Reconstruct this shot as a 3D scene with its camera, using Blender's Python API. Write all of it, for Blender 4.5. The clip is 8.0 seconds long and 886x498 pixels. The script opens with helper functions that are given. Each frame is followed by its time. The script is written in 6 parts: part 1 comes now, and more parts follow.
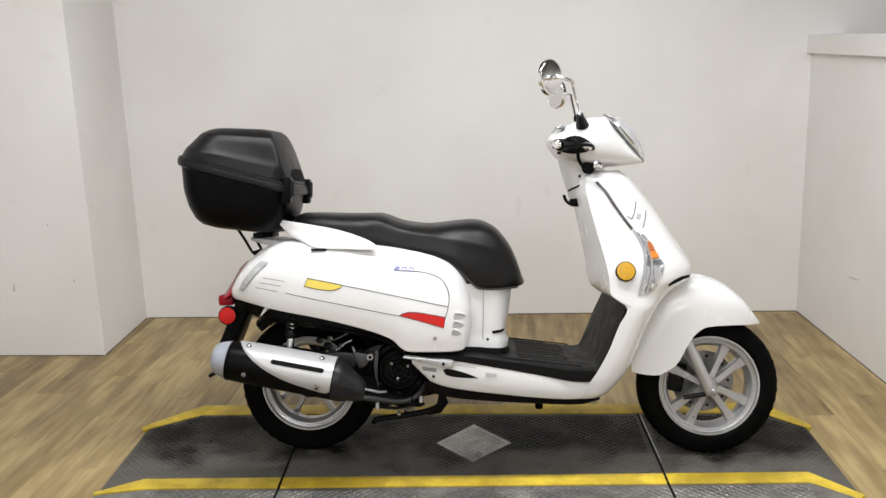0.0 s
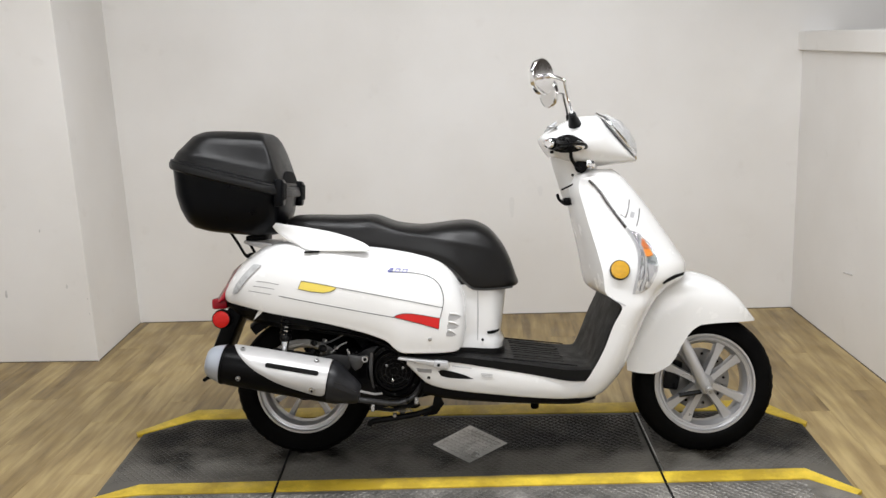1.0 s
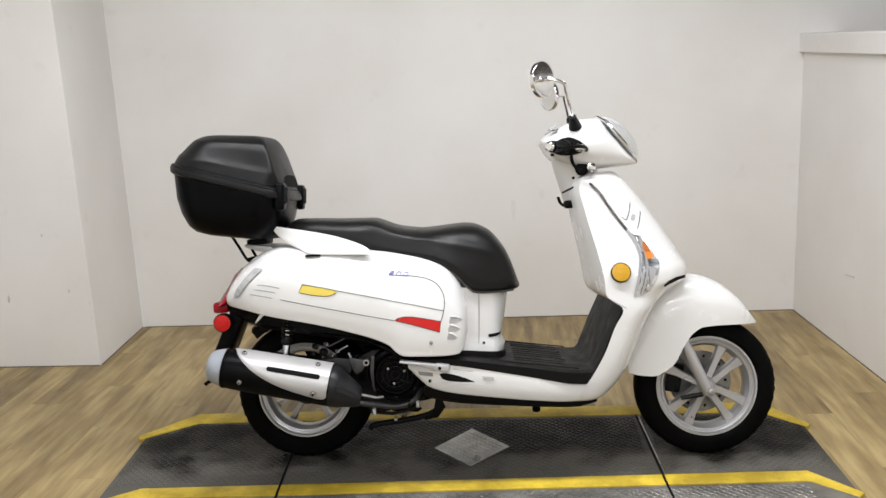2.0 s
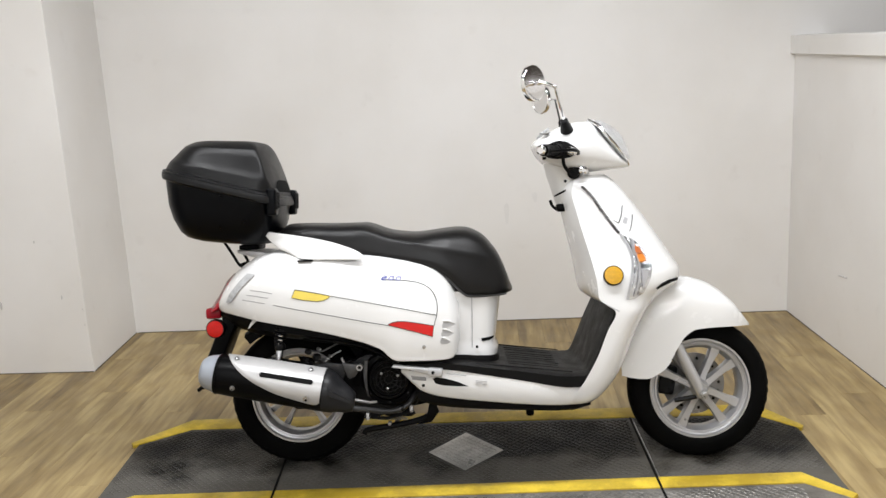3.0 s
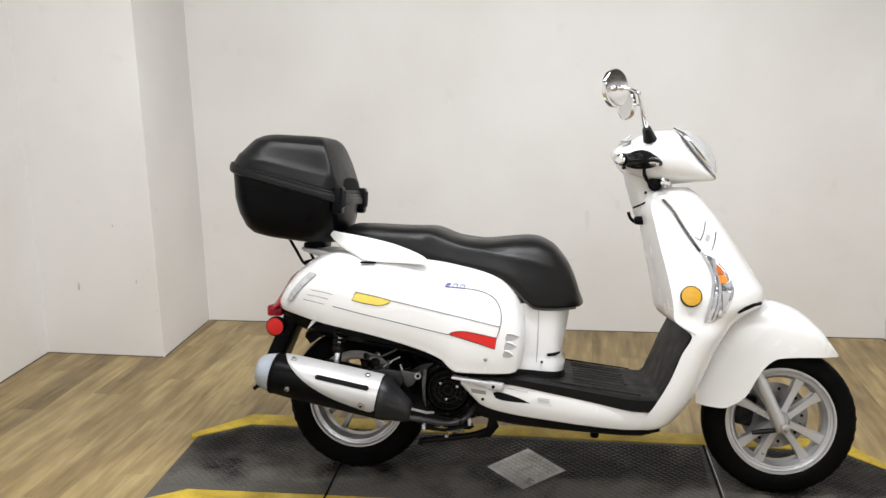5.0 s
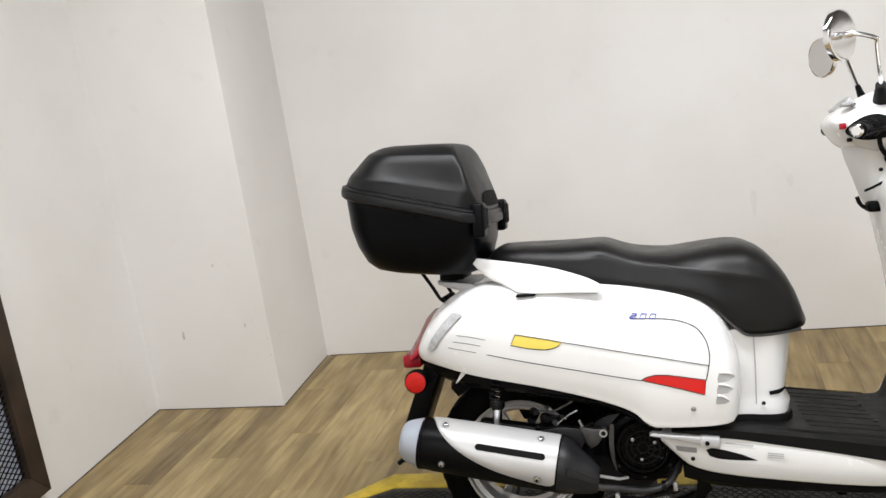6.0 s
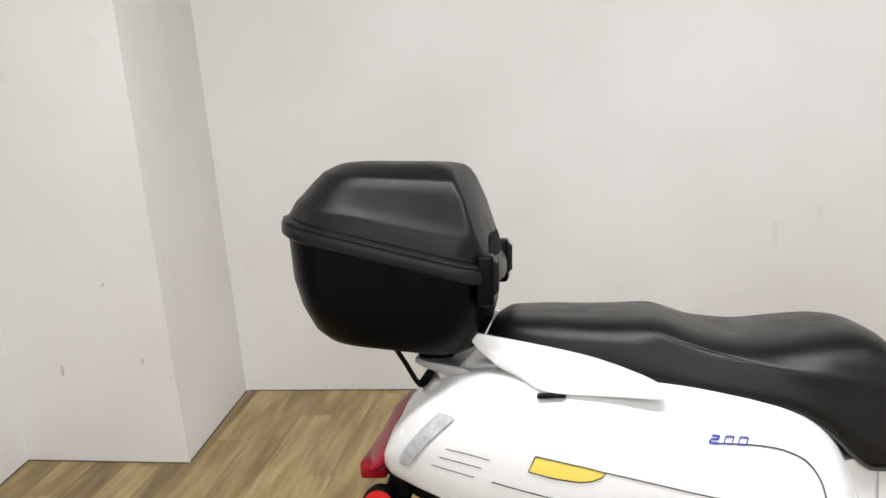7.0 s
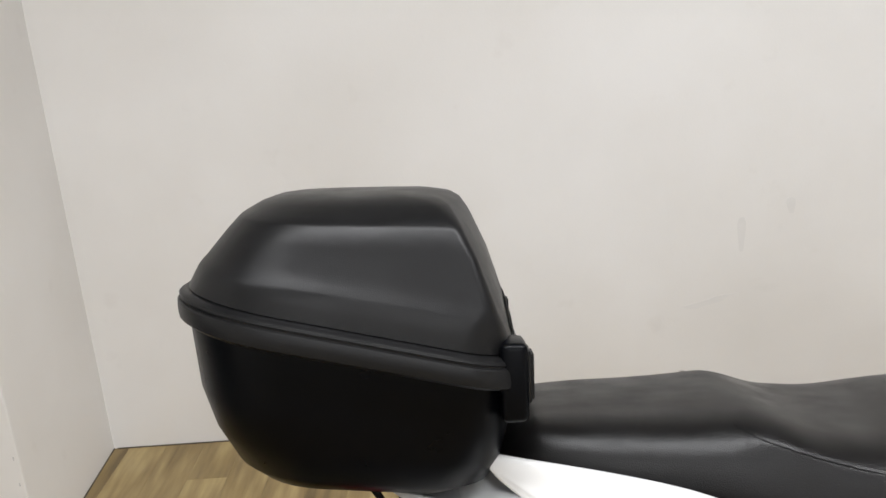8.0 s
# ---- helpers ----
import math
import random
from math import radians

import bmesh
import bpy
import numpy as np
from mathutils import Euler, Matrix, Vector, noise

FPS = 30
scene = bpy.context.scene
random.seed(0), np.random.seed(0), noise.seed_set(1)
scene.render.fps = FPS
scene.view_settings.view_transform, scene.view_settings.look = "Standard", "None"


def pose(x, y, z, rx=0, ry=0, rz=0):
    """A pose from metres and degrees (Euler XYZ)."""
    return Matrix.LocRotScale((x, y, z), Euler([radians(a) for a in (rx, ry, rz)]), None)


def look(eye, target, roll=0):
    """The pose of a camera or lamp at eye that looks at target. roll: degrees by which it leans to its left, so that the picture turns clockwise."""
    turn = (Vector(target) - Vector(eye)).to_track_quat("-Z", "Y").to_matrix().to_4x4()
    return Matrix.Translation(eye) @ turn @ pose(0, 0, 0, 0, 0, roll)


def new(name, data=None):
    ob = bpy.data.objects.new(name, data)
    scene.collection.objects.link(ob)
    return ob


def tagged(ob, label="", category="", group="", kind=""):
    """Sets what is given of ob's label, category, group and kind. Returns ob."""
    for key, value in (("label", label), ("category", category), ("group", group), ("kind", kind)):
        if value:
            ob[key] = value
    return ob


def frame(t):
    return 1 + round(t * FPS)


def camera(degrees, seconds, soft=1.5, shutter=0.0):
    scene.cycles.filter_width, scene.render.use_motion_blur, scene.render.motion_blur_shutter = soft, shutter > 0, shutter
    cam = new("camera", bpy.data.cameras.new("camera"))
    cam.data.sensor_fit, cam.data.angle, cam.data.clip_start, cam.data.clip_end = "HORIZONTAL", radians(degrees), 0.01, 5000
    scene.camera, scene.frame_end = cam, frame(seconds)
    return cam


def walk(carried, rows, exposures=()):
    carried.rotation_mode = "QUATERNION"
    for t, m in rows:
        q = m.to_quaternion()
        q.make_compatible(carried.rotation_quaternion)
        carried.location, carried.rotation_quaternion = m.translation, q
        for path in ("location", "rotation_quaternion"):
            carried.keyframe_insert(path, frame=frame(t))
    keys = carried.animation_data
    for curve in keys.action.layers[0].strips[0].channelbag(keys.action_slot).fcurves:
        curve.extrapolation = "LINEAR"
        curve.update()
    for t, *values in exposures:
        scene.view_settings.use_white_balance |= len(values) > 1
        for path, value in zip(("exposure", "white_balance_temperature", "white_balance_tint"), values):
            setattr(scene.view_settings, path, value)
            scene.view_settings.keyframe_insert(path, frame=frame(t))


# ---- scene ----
cam = camera(52.13, 8.0)
PATH = [
    (0.0, -0.0050, -2.8649, 1.3869, 3.551, -13.149, 1.757),
    (0.5, -0.0019, -2.8600, 1.3822, 3.623, -13.211, 1.903),
    (1.0, -0.0037, -2.8581, 1.3842, 3.038, -13.101, 2.372),
    (1.5, -0.0022, -2.8590, 1.3807, 3.287, -12.944, 2.453),
    (3.0, 0.0125, -2.8557, 1.3864, 2.817, -12.712, 2.918),
    (3.5, 0.0093, -2.8543, 1.3879, 2.768, -12.629, 2.740),
    (4.0, 0.0190, -2.8521, 1.3905, 3.121, -12.617, 2.767),
    (4.2, 0.0106, -2.8496, 1.3848, 2.718, -12.551, 2.837),
    (5.3, 0.0766, -2.6012, 1.3989, 11.635, -13.315, 1.502),
    (5.5, 0.0416, -2.4893, 1.3840, 12.587, -14.208, 2.396),
    (5.8, -0.0938, -2.3210, 1.3699, 12.799, -13.095, 4.910),
    (6.0, -0.2019, -2.1869, 1.3775, 13.588, -13.221, 8.159),
    (6.2, -0.2726, -2.0628, 1.3836, 10.484, -13.566, 9.067),
    (6.3, -0.2963, -1.9946, 1.3799, 9.165, -13.962, 8.809),
    (6.5, -0.3308, -1.8348, 1.3747, 9.478, -13.465, 7.965),
    (6.8, -0.4192, -1.6382, 1.3682, 11.863, -13.719, 4.158),
    (7.0, -0.4892, -1.4995, 1.3729, 9.354, -14.891, 4.508),
    (7.2, -0.5747, -1.3809, 1.3620, 5.740, -14.711, 5.667),
    (7.5, -0.6665, -1.2117, 1.3691, 0.493, -17.138, 8.023),
    (7.8, -0.7127, -1.0486, 1.3572, -0.811, -17.715, 6.051),
    (8.0, -0.7253, -0.9546, 1.3536, 0.286, -17.120, 4.521),
]
EXPOSURES = [(0.0, -0.34), (1.5, -0.35), (3.0, -0.27), (4.0, -0.22), (5.5, -0.2), (6.5, -0.21), (8.0, -0.26)]
walk(cam, [(t, pose(x, y, z, 90 + pitch, roll, yaw)) for t, x, y, z, yaw, pitch, roll in PATH], EXPOSURES)

# ---- light ----
world = bpy.data.worlds.new("world")
scene.world = world
world.use_nodes = True
world.node_tree.nodes["Background"].inputs[0].default_value = (0.9, 0.95, 1.0, 1)
world.node_tree.nodes["Background"].inputs[1].default_value = 0.15
CEILING = 2.75
# three rows of unseen ceiling strip lamps: middle, length, watts
# row y=-3.9 and column x=2.45 are added fill; shares dim the sides
STRIPS_AND_FILLS = [((sx, sy), 0.6, watts * share) for sy, watts in ((-0.45, 22.5), (-2.5, 11.0), (-3.9, 15.0)) for sx, share in ((-1.4, 0.6), (-0.65, 1.15), (0.1, 1.25), (0.85, 1.0), (2.45, 0.55))]
for (sx, sy), length, watts in STRIPS_AND_FILLS:
    data = bpy.data.lights.new("strip_and_fill_lamp", "AREA")
    data.shape, data.size, data.size_y, data.energy = "RECTANGLE", length, 0.16, watts
    data.color = (0.953, 0.964, 0.988)
    lamp = new("strip_and_fill_lamp", data)
    lamp.matrix_world = look((sx, sy, CEILING - 0.09), (sx, sy + 0.001, 0))


# ---- mesh helpers ----
from mathutils.bvhtree import BVHTree
from mathutils.geometry import tessellate_polygon


def part(name, bm, material, parent=None, label="", sharp=35, recalc=True):
    """Link a bmesh as one mesh object under a thing or a part."""
    if recalc:
        bmesh.ops.recalc_face_normals(bm, faces=bm.faces[:])
    me = bpy.data.meshes.new(name)
    bm.to_mesh(me)
    bm.free()
    me.materials.append(material)
    me.polygons.foreach_set("use_smooth", [True] * len(me.polygons))
    me.set_sharp_from_angle(angle=radians(sharp))
    ob = new(name, me)
    if parent is not None:
        ob.parent = parent
    return tagged(ob, label)


def thing(name, m, label, category, group="", kind=""):
    ob = new(name)
    ob.matrix_world = m
    ob.empty_display_size = 0.1
    return tagged(ob, label, category, group, kind)


def surface(bm):
    """A tree for laying patches and lines on the surface of a mesh."""
    bmesh.ops.recalc_face_normals(bm, faces=bm.faces[:])
    bmesh.ops.triangulate(bm, faces=bm.faces[:])
    bm.normal_update()
    return BVHTree.FromBMesh(bm)


def smooth_path(points, n):
    """A Catmull-Rom line through points, n steps a span."""
    p = [Vector(q) for q in points]
    p = [p[0] * 2 - p[1]] + p + [p[-1] * 2 - p[-2]]
    out = []
    for i in range(1, len(p) - 2):
        for k in range(n):
            t = k / n
            a, b, c, d = p[i - 1], p[i], p[i + 1], p[i + 2]
            out.append(0.5 * ((2 * b) + (c - a) * t + (2 * a - 5 * b + 4 * c - d) * t * t + (3 * b - a - 3 * c + d) * t ** 3))
    out.append(p[-2].copy())
    return out


def table(rows, x):
    """Smooth monotone look-up in rows of (x, a, b, ...)."""
    r = np.array(rows, float)
    xs, ys = r[:, 0], r[:, 1:]
    i = int(np.clip(np.searchsorted(xs, x) - 1, 0, len(xs) - 2))
    h = np.diff(xs)
    d = np.diff(ys, axis=0) / h[:, None]
    m = np.zeros_like(ys)
    m[0], m[-1] = d[0], d[-1]
    for k in range(1, len(xs) - 1):
        good = d[k - 1] * d[k] > 0
        w1, w2 = 2 * h[k] + h[k - 1], h[k] + 2 * h[k - 1]
        with np.errstate(divide="ignore", invalid="ignore"):
            m[k] = np.where(good, (w1 + w2) / (w1 / d[k - 1] + w2 / d[k]), 0)
    t = float(np.clip((x - xs[i]) / h[i], 0, 1))
    return ((2 * t ** 3 - 3 * t * t + 1) * ys[i] + (t ** 3 - 2 * t * t + t) * h[i] * m[i]
            + (3 * t * t - 2 * t ** 3) * ys[i + 1] + (t ** 3 - t * t) * h[i] * m[i + 1])


def loft(rings, closed=True, caps=True, bm=None):
    bm = bm or bmesh.new()
    vs = [[bm.verts.new(p) for p in r] for r in rings]
    n = len(vs[0])
    for a, b in zip(vs, vs[1:]):
        for i in range(n if closed else n - 1):
            j = (i + 1) % n
            bm.faces.new((a[i], a[j], b[j], b[i]))
    if caps and closed:
        bm.faces.new(vs[0][::-1])
        bm.faces.new(vs[-1])
    return bm


def tube(points, radius, sides=10, bm=None, caps=True):
    """A round bar along points; radius is one number or one a point."""
    p = [Vector(q) for q in points]
    rs = radius if isinstance(radius, (list, tuple)) else [radius] * len(p)
    rings, ref = [], None
    for i, q in enumerate(p):
        d = (p[min(i + 1, len(p) - 1)] - p[max(i - 1, 0)]).normalized()
        if ref is None:
            ref = d.orthogonal().normalized()
        ref = (ref - d * ref.dot(d)).normalized()
        s = d.cross(ref)
        rings.append([q + (ref * math.cos(a) + s * math.sin(a)) * rs[i] for a in (2 * math.pi * k / sides for k in range(sides))])
    return loft(rings, True, caps, bm)


def lathe(profile, m, sides=48, bm=None, arc=None):
    """Turn (radius, height) pairs round the local z axis of m."""
    bm = bm or bmesh.new()
    rings = []
    for r, h in profile:
        rings.append([m @ Vector((r * math.cos(a), r * math.sin(a), h)) for a in (2 * math.pi * k / sides for k in range(sides))])
    return loft(rings, True, True, bm)


def box(x0, x1, y0, y1, z0, z1, bevel=0.0, segments=2, bm=None, m=None):
    made = bmesh.new()
    bmesh.ops.create_cube(made, size=1)
    for v in made.verts:
        v.co = Vector(((x0 + x1) / 2 + v.co.x * (x1 - x0), (y0 + y1) / 2 + v.co.y * (y1 - y0), (z0 + z1) / 2 + v.co.z * (z1 - z0)))
    if bevel:
        bmesh.ops.bevel(made, geom=made.edges[:], offset=bevel, segments=segments, affect="EDGES", profile=0.5)
    if m is not None:
        made.transform(m)
    if bm is None:
        return made
    join(bm, made)
    return bm


def join(bm, other):
    """Add the geometry of other to bm and free it."""
    vs = {v: bm.verts.new(v.co) for v in other.verts}
    for f in other.faces:
        bm.faces.new([vs[v] for v in f.verts])
    other.free()
    return bm


def slab(outline, put, low, high, bevel=0.0, segments=2):
    """Extrude a flat outline of (a, b) from low to high; put(a, b, h) gives the place."""
    bm = bmesh.new()
    bottom = [bm.verts.new((a, b, low)) for a, b in outline]
    top = [bm.verts.new((a, b, high)) for a, b in outline]
    n = len(outline)
    bm.faces.new(bottom[::-1])
    bm.faces.new(top)
    for i in range(n):
        bm.faces.new((bottom[i], bottom[(i + 1) % n], top[(i + 1) % n], top[i]))
    bmesh.ops.recalc_face_normals(bm, faces=bm.faces[:])
    if bevel:
        edges = [e for e in bm.edges if abs(e.verts[0].co.z - e.verts[1].co.z) < 1e-6]
        bmesh.ops.bevel(bm, geom=edges, offset=bevel, segments=segments, affect="EDGES", profile=0.5, clamp_overlap=True)
    for v in bm.verts:
        v.co = Vector(put(v.co.x, v.co.y, v.co.z))
    return bm


def ring_outline(points, n):
    """A closed smooth outline through points (a, b)."""
    p = [Vector((a, b, 0)) for a, b in points]
    k = len(p)
    out = []
    for i in range(k):
        a, b, c, d = p[i - 1], p[i], p[(i + 1) % k], p[(i + 2) % k]
        for s in range(n):
            t = s / n
            q = 0.5 * ((2 * b) + (c - a) * t + (2 * a - 5 * b + 4 * c - d) * t * t + (3 * b - a - 3 * c + d) * t ** 3)
            out.append((q.x, q.y))
    return out


def wrap(outline, tree, lift, thick, side=-1, cuts=5):
    """A patch cut to an outline of (x, z) that lies on the surface of tree, seen from the side y = side."""
    bm = bmesh.new()
    vs = [bm.verts.new((a, 0, b)) for a, b in outline]
    for tri in tessellate_polygon([[v.co for v in vs]]):
        try:
            bm.faces.new([vs[i] for i in tri])
        except ValueError:
            pass
    if cuts:
        bmesh.ops.subdivide_edges(bm, edges=bm.edges[:], cuts=cuts, use_grid_fill=True)
    last = Vector((0, side * 0.25, 0))
    for v in bm.verts:
        hit, normal, _, _ = tree.ray_cast(Vector((v.co.x, side, v.co.z)), Vector((0, -side, 0)))
        if hit is None:
            hit, normal, _, _ = tree.find_nearest(Vector((v.co.x, side * 0.25, v.co.z)))
        if normal.y * side < 0:
            normal = -normal
        v.co = hit + normal * (lift + 0.0004)
    if thick:
        made = bmesh.ops.solidify(bm, geom=bm.faces[:], thickness=thick)
    return bm


def stripe(points, tree, width, lift, side=-1, steps=10):
    """A thin painted line of that width along (x, z) points, laid on the surface of tree."""
    bm = bmesh.new()
    path = smooth_path([(a, 0, b) for a, b in points], steps)
    row = []
    for i, q in enumerate(path):
        d = (path[min(i + 1, len(path) - 1)] - path[max(i - 1, 0)]).normalized()
        across = Vector((-d.z, 0, d.x)) * width / 2
        pair = []
        for s in (-1, 1):
            o = q + across * s
            hit, normal, _, _ = tree.ray_cast(Vector((o.x, side, o.z)), Vector((0, -side, 0)))
            if hit is None:
                hit, normal, _, _ = tree.find_nearest(Vector((o.x, side * 0.25, o.z)))
            if normal.y * side < 0:
                normal = -normal
            pair.append(bm.verts.new(hit + normal * (lift + 0.001)))
        row.append(pair)
    for a, b in zip(row, row[1:]):
        bm.faces.new((a[0], a[1], b[1], b[0]))
    return bm


# ---- materials ----
def material(name, colour, rough=0.5, metal=0.0, coat=0.0, **more):
    """A principled material with grain at two scales: fine bump, broad tone and gloss changes."""
    m = bpy.data.materials.new(name)
    m.use_nodes = True
    nt = m.node_tree
    b = nt.nodes["Principled BSDF"]
    b.inputs["Base Color"].default_value = (*colour, 1)
    b.inputs["Roughness"].default_value = rough
    b.inputs["Metallic"].default_value = metal
    b.inputs["Coat Weight"].default_value = coat
    b.inputs["Specular IOR Level"].default_value = more.get("shine", 0.5)
    b.inputs["Coat Roughness"].default_value = 0.04
    co = nt.nodes.new("ShaderNodeTexCoord")
    space = co.outputs["Object"]
    vary, scale = more.get("vary", 0.0), more.get("scale", 3.0)
    if vary:
        n = nt.nodes.new("ShaderNodeTexNoise")
        n.inputs["Scale"].default_value, n.inputs["Detail"].default_value = scale, 6
        nt.links.new(space, n.inputs["Vector"])
        r = nt.nodes.new("ShaderNodeValToRGB")
        low = [c * (1 - vary) for c in colour]
        high = [min(1, c * (1 + vary)) for c in colour]
        r.color_ramp.elements[0].position, r.color_ramp.elements[1].position = 0.3, 0.7
        r.color_ramp.elements[0].color, r.color_ramp.elements[1].color = (*low, 1), (*high, 1)
        nt.links.new(n.outputs["Fac"], r.inputs["Fac"])
        nt.links.new(r.outputs["Color"], b.inputs["Base Color"])
    gloss = more.get("gloss", 0.0)
    if gloss:
        n = nt.nodes.new("ShaderNodeTexNoise")
        n.inputs["Scale"].default_value, n.inputs["Detail"].default_value = more.get("gloss_scale", 18.0), 5
        nt.links.new(space, n.inputs["Vector"])
        k = nt.nodes.new("ShaderNodeMapRange")
        k.inputs["From Min"].default_value, k.inputs["From Max"].default_value = 0.3, 0.7
        k.inputs["To Min"].default_value, k.inputs["To Max"].default_value = max(0.02, rough - gloss), min(1, rough + gloss)
        nt.links.new(n.outputs["Fac"], k.inputs["Value"])
        nt.links.new(k.outputs["Result"], b.inputs["Roughness"])
    bump = more.get("bump", 0.0)
    if bump:
        n = nt.nodes.new("ShaderNodeTexNoise")
        n.inputs["Scale"].default_value, n.inputs["Detail"].default_value = more.get("bump_scale", 300.0), 3
        nt.links.new(space, n.inputs["Vector"])
        k = nt.nodes.new("ShaderNodeBump")
        k.inputs["Strength"].default_value, k.inputs["Distance"].default_value = bump, more.get("bump_depth", 0.001)
        nt.links.new(n.outputs["Fac"], k.inputs["Height"])
        nt.links.new(k.outputs["Normal"], b.inputs["Normal"])
    if "clear" in more:
        b.inputs["Transmission Weight"].default_value = more["clear"]
        b.inputs["IOR"].default_value = 1.45
    return m


WHITE = material("white_paint", (0.78, 0.78, 0.775), 0.26, 0, 0.6, vary=0.006, scale=6, gloss=0.02)
WHITE_FLAT = material("white_plastic", (0.74, 0.74, 0.73), 0.4, 0, 0.1, vary=0.02, scale=8, gloss=0.06)
# box black darker than the lid's, for its smoother finish and shade below
BOX_BLACK = material("black_moulded_plastic_shaded", (0.0012, 0.0015, 0.0023), 0.32, 0, 0.0, shine=0.1, vary=0.15, scale=5, gloss=0.06, bump=0.2, bump_scale=900, bump_depth=0.0005)
# lid black paler, for its grain and for light from above
LID_BLACK = material("black_grained_plastic_lit", (0.006, 0.006, 0.0063), 0.38, 0, 0.0, shine=0.24, vary=0.2, scale=6, gloss=0.06, bump=0.3, bump_scale=900, bump_depth=0.0006)
TRIM_BLACK = material("black_plastic", (0.0025, 0.0025, 0.0028), 0.4, 0, 0, shine=0.08, vary=0.2, scale=12, gloss=0.1, bump=0.2, bump_scale=700)
VINYL = material("black_vinyl", (0.004, 0.0037, 0.0037), 0.36, 0, 0.0, shine=0.3, vary=0.12, scale=7, gloss=0.07, bump=0.5, bump_scale=650, bump_depth=0.0008)
RUBBER = material("tyre_rubber", (0.002, 0.002, 0.002), 0.7, 0, 0, shine=0.06, vary=0.25, scale=14, gloss=0.1, bump=0.3, bump_scale=260)
MAT = material("grey_footboard_rubber", (0.006, 0.0058, 0.0058), 0.5, 0, 0, shine=0.1, vary=0.15, scale=9, gloss=0.08, bump=0.4, bump_scale=500)
ALLOY = material("silver_painted_alloy", (0.48, 0.48, 0.49), 0.3, 0.6, 0.15, vary=0.02, scale=8, gloss=0.03)
SHIELD = material("satin_silver_sheet", (0.49, 0.485, 0.48), 0.4, 0.25, 0, vary=0.03, scale=10, gloss=0.06, bump=0.1, bump_scale=500)
CAP_GREY = material("pale_grey_end_cap", (0.36, 0.39, 0.44), 0.38, 0.25, 0, vary=0.05, scale=12, gloss=0.08)
CHROME = material("chrome", (0.88, 0.88, 0.89), 0.11, 1.0, 0, gloss=0.03)
DISC_STEEL = material("dull_disc_steel", (0.27, 0.265, 0.26), 0.35, 0.9, 0, vary=0.15, scale=30, gloss=0.1)
STEEL = material("bare_steel", (0.42, 0.42, 0.42), 0.32, 0.9, 0, vary=0.12, scale=40, gloss=0.12)
DARK_METAL = material("dark_engine_metal", (0.006, 0.006, 0.0065), 0.36, 0.1, 0, shine=0.2, vary=0.3, scale=22, gloss=0.12, bump=0.3, bump_scale=300)
ENGINE_GREY = material("cast_aluminium", (0.09, 0.09, 0.092), 0.5, 0.7, 0, vary=0.25, scale=30, gloss=0.1, bump=0.4, bump_scale=220)
RACK_GREY = material("silver_grey_rack_paint", (0.5, 0.5, 0.51), 0.4, 0.3, 0, vary=0.05, scale=14, gloss=0.06)
RED_LENS = material("red_lens", (0.3, 0.004, 0.014), 0.25, 0, 0.0, shine=0.3, vary=0.08, scale=40)
RED_REFLECTOR = material("red_reflector", (0.5, 0.003, 0.001), 0.22, 0, 0.35, shine=0.3, vary=0.12, scale=120, bump=0.4, bump_scale=900)
AMBER = material("amber_reflector", (0.56, 0.3, 0.004), 0.3, 0, 0.1, vary=0.12, scale=120, bump=0.4, bump_scale=900)
ORANGE_BULB = material("orange_indicator", (0.42, 0.1, 0.008), 0.3, 0, 0.2, vary=0.35, scale=90, bump=0.5, bump_scale=200)
# the indicator's orange again, made paler for its lit half
ORANGE_LIT = material("lit_orange_indicator", (0.7, 0.2, 0.012), 0.3, 0, 0.2, vary=0.3, scale=90, bump=0.5, bump_scale=200)
LAMP_CHROME = material("faceted_lamp_chrome", (0.62, 0.63, 0.64), 0.16, 0.9, 0.2, vary=0.35, scale=55, bump=0.9, bump_scale=75, bump_depth=0.004)
LENS = material("clear_lens", (0.95, 0.955, 0.96), 0.06, 0, 0, clear=0.75, gloss=0.03, bump=0.15, bump_scale=60)
LENS_FROST = material("ribbed_clear_lens", (0.55, 0.56, 0.57), 0.2, 0.2, 0.4, vary=0.2, scale=70, bump=0.6, bump_scale=260)
MIRROR_GLASS = material("mirror_glass", (0.9, 0.9, 0.9), 0.02, 1.0)
YELLOW_DECAL = material("yellow_decal", (0.8, 0.63, 0.11), 0.3, 0, 0.4, vary=0.03, scale=20)
RED_DECAL = material("red_decal", (0.6, 0.006, 0.004), 0.3, 0, 0.1, vary=0.03, scale=20)
INK = material("dark_pinstripe", (0.025, 0.025, 0.025), 0.4, 0, 0.2, vary=0.2, scale=60)
PALE_INK = material("grey_pinstripe", (0.16, 0.16, 0.165), 0.4, 0, 0.2, vary=0.15, scale=60)
BLUE_INK = material("blue_decal", (0.008, 0.02, 0.28), 0.35, 0, 0.3, vary=0.1, scale=60)
FOOT_LINE = material("foot_line", (0.09, 0.075, 0.06), 0.9, 0, 0, vary=0.4, scale=14)
SCUFF = material("grey_scuff", (0.6, 0.59, 0.58), 0.6, 0, 0, vary=0.1, scale=80)
BEAD_GREY = material("grey_seat_bead", (0.09, 0.09, 0.092), 0.45, 0, 0, vary=0.1, scale=30, gloss=0.1)
PIPE_GREY = material("dull_exhaust_steel", (0.055, 0.055, 0.057), 0.36, 0.6, 0, vary=0.25, scale=28, gloss=0.1)
CONE_GREY = material("heatproof_black_paint", (0.011, 0.011, 0.0125), 0.45, 0, 0, shine=0.35, vary=0.2, scale=18, gloss=0.1, bump=0.2, bump_scale=500)
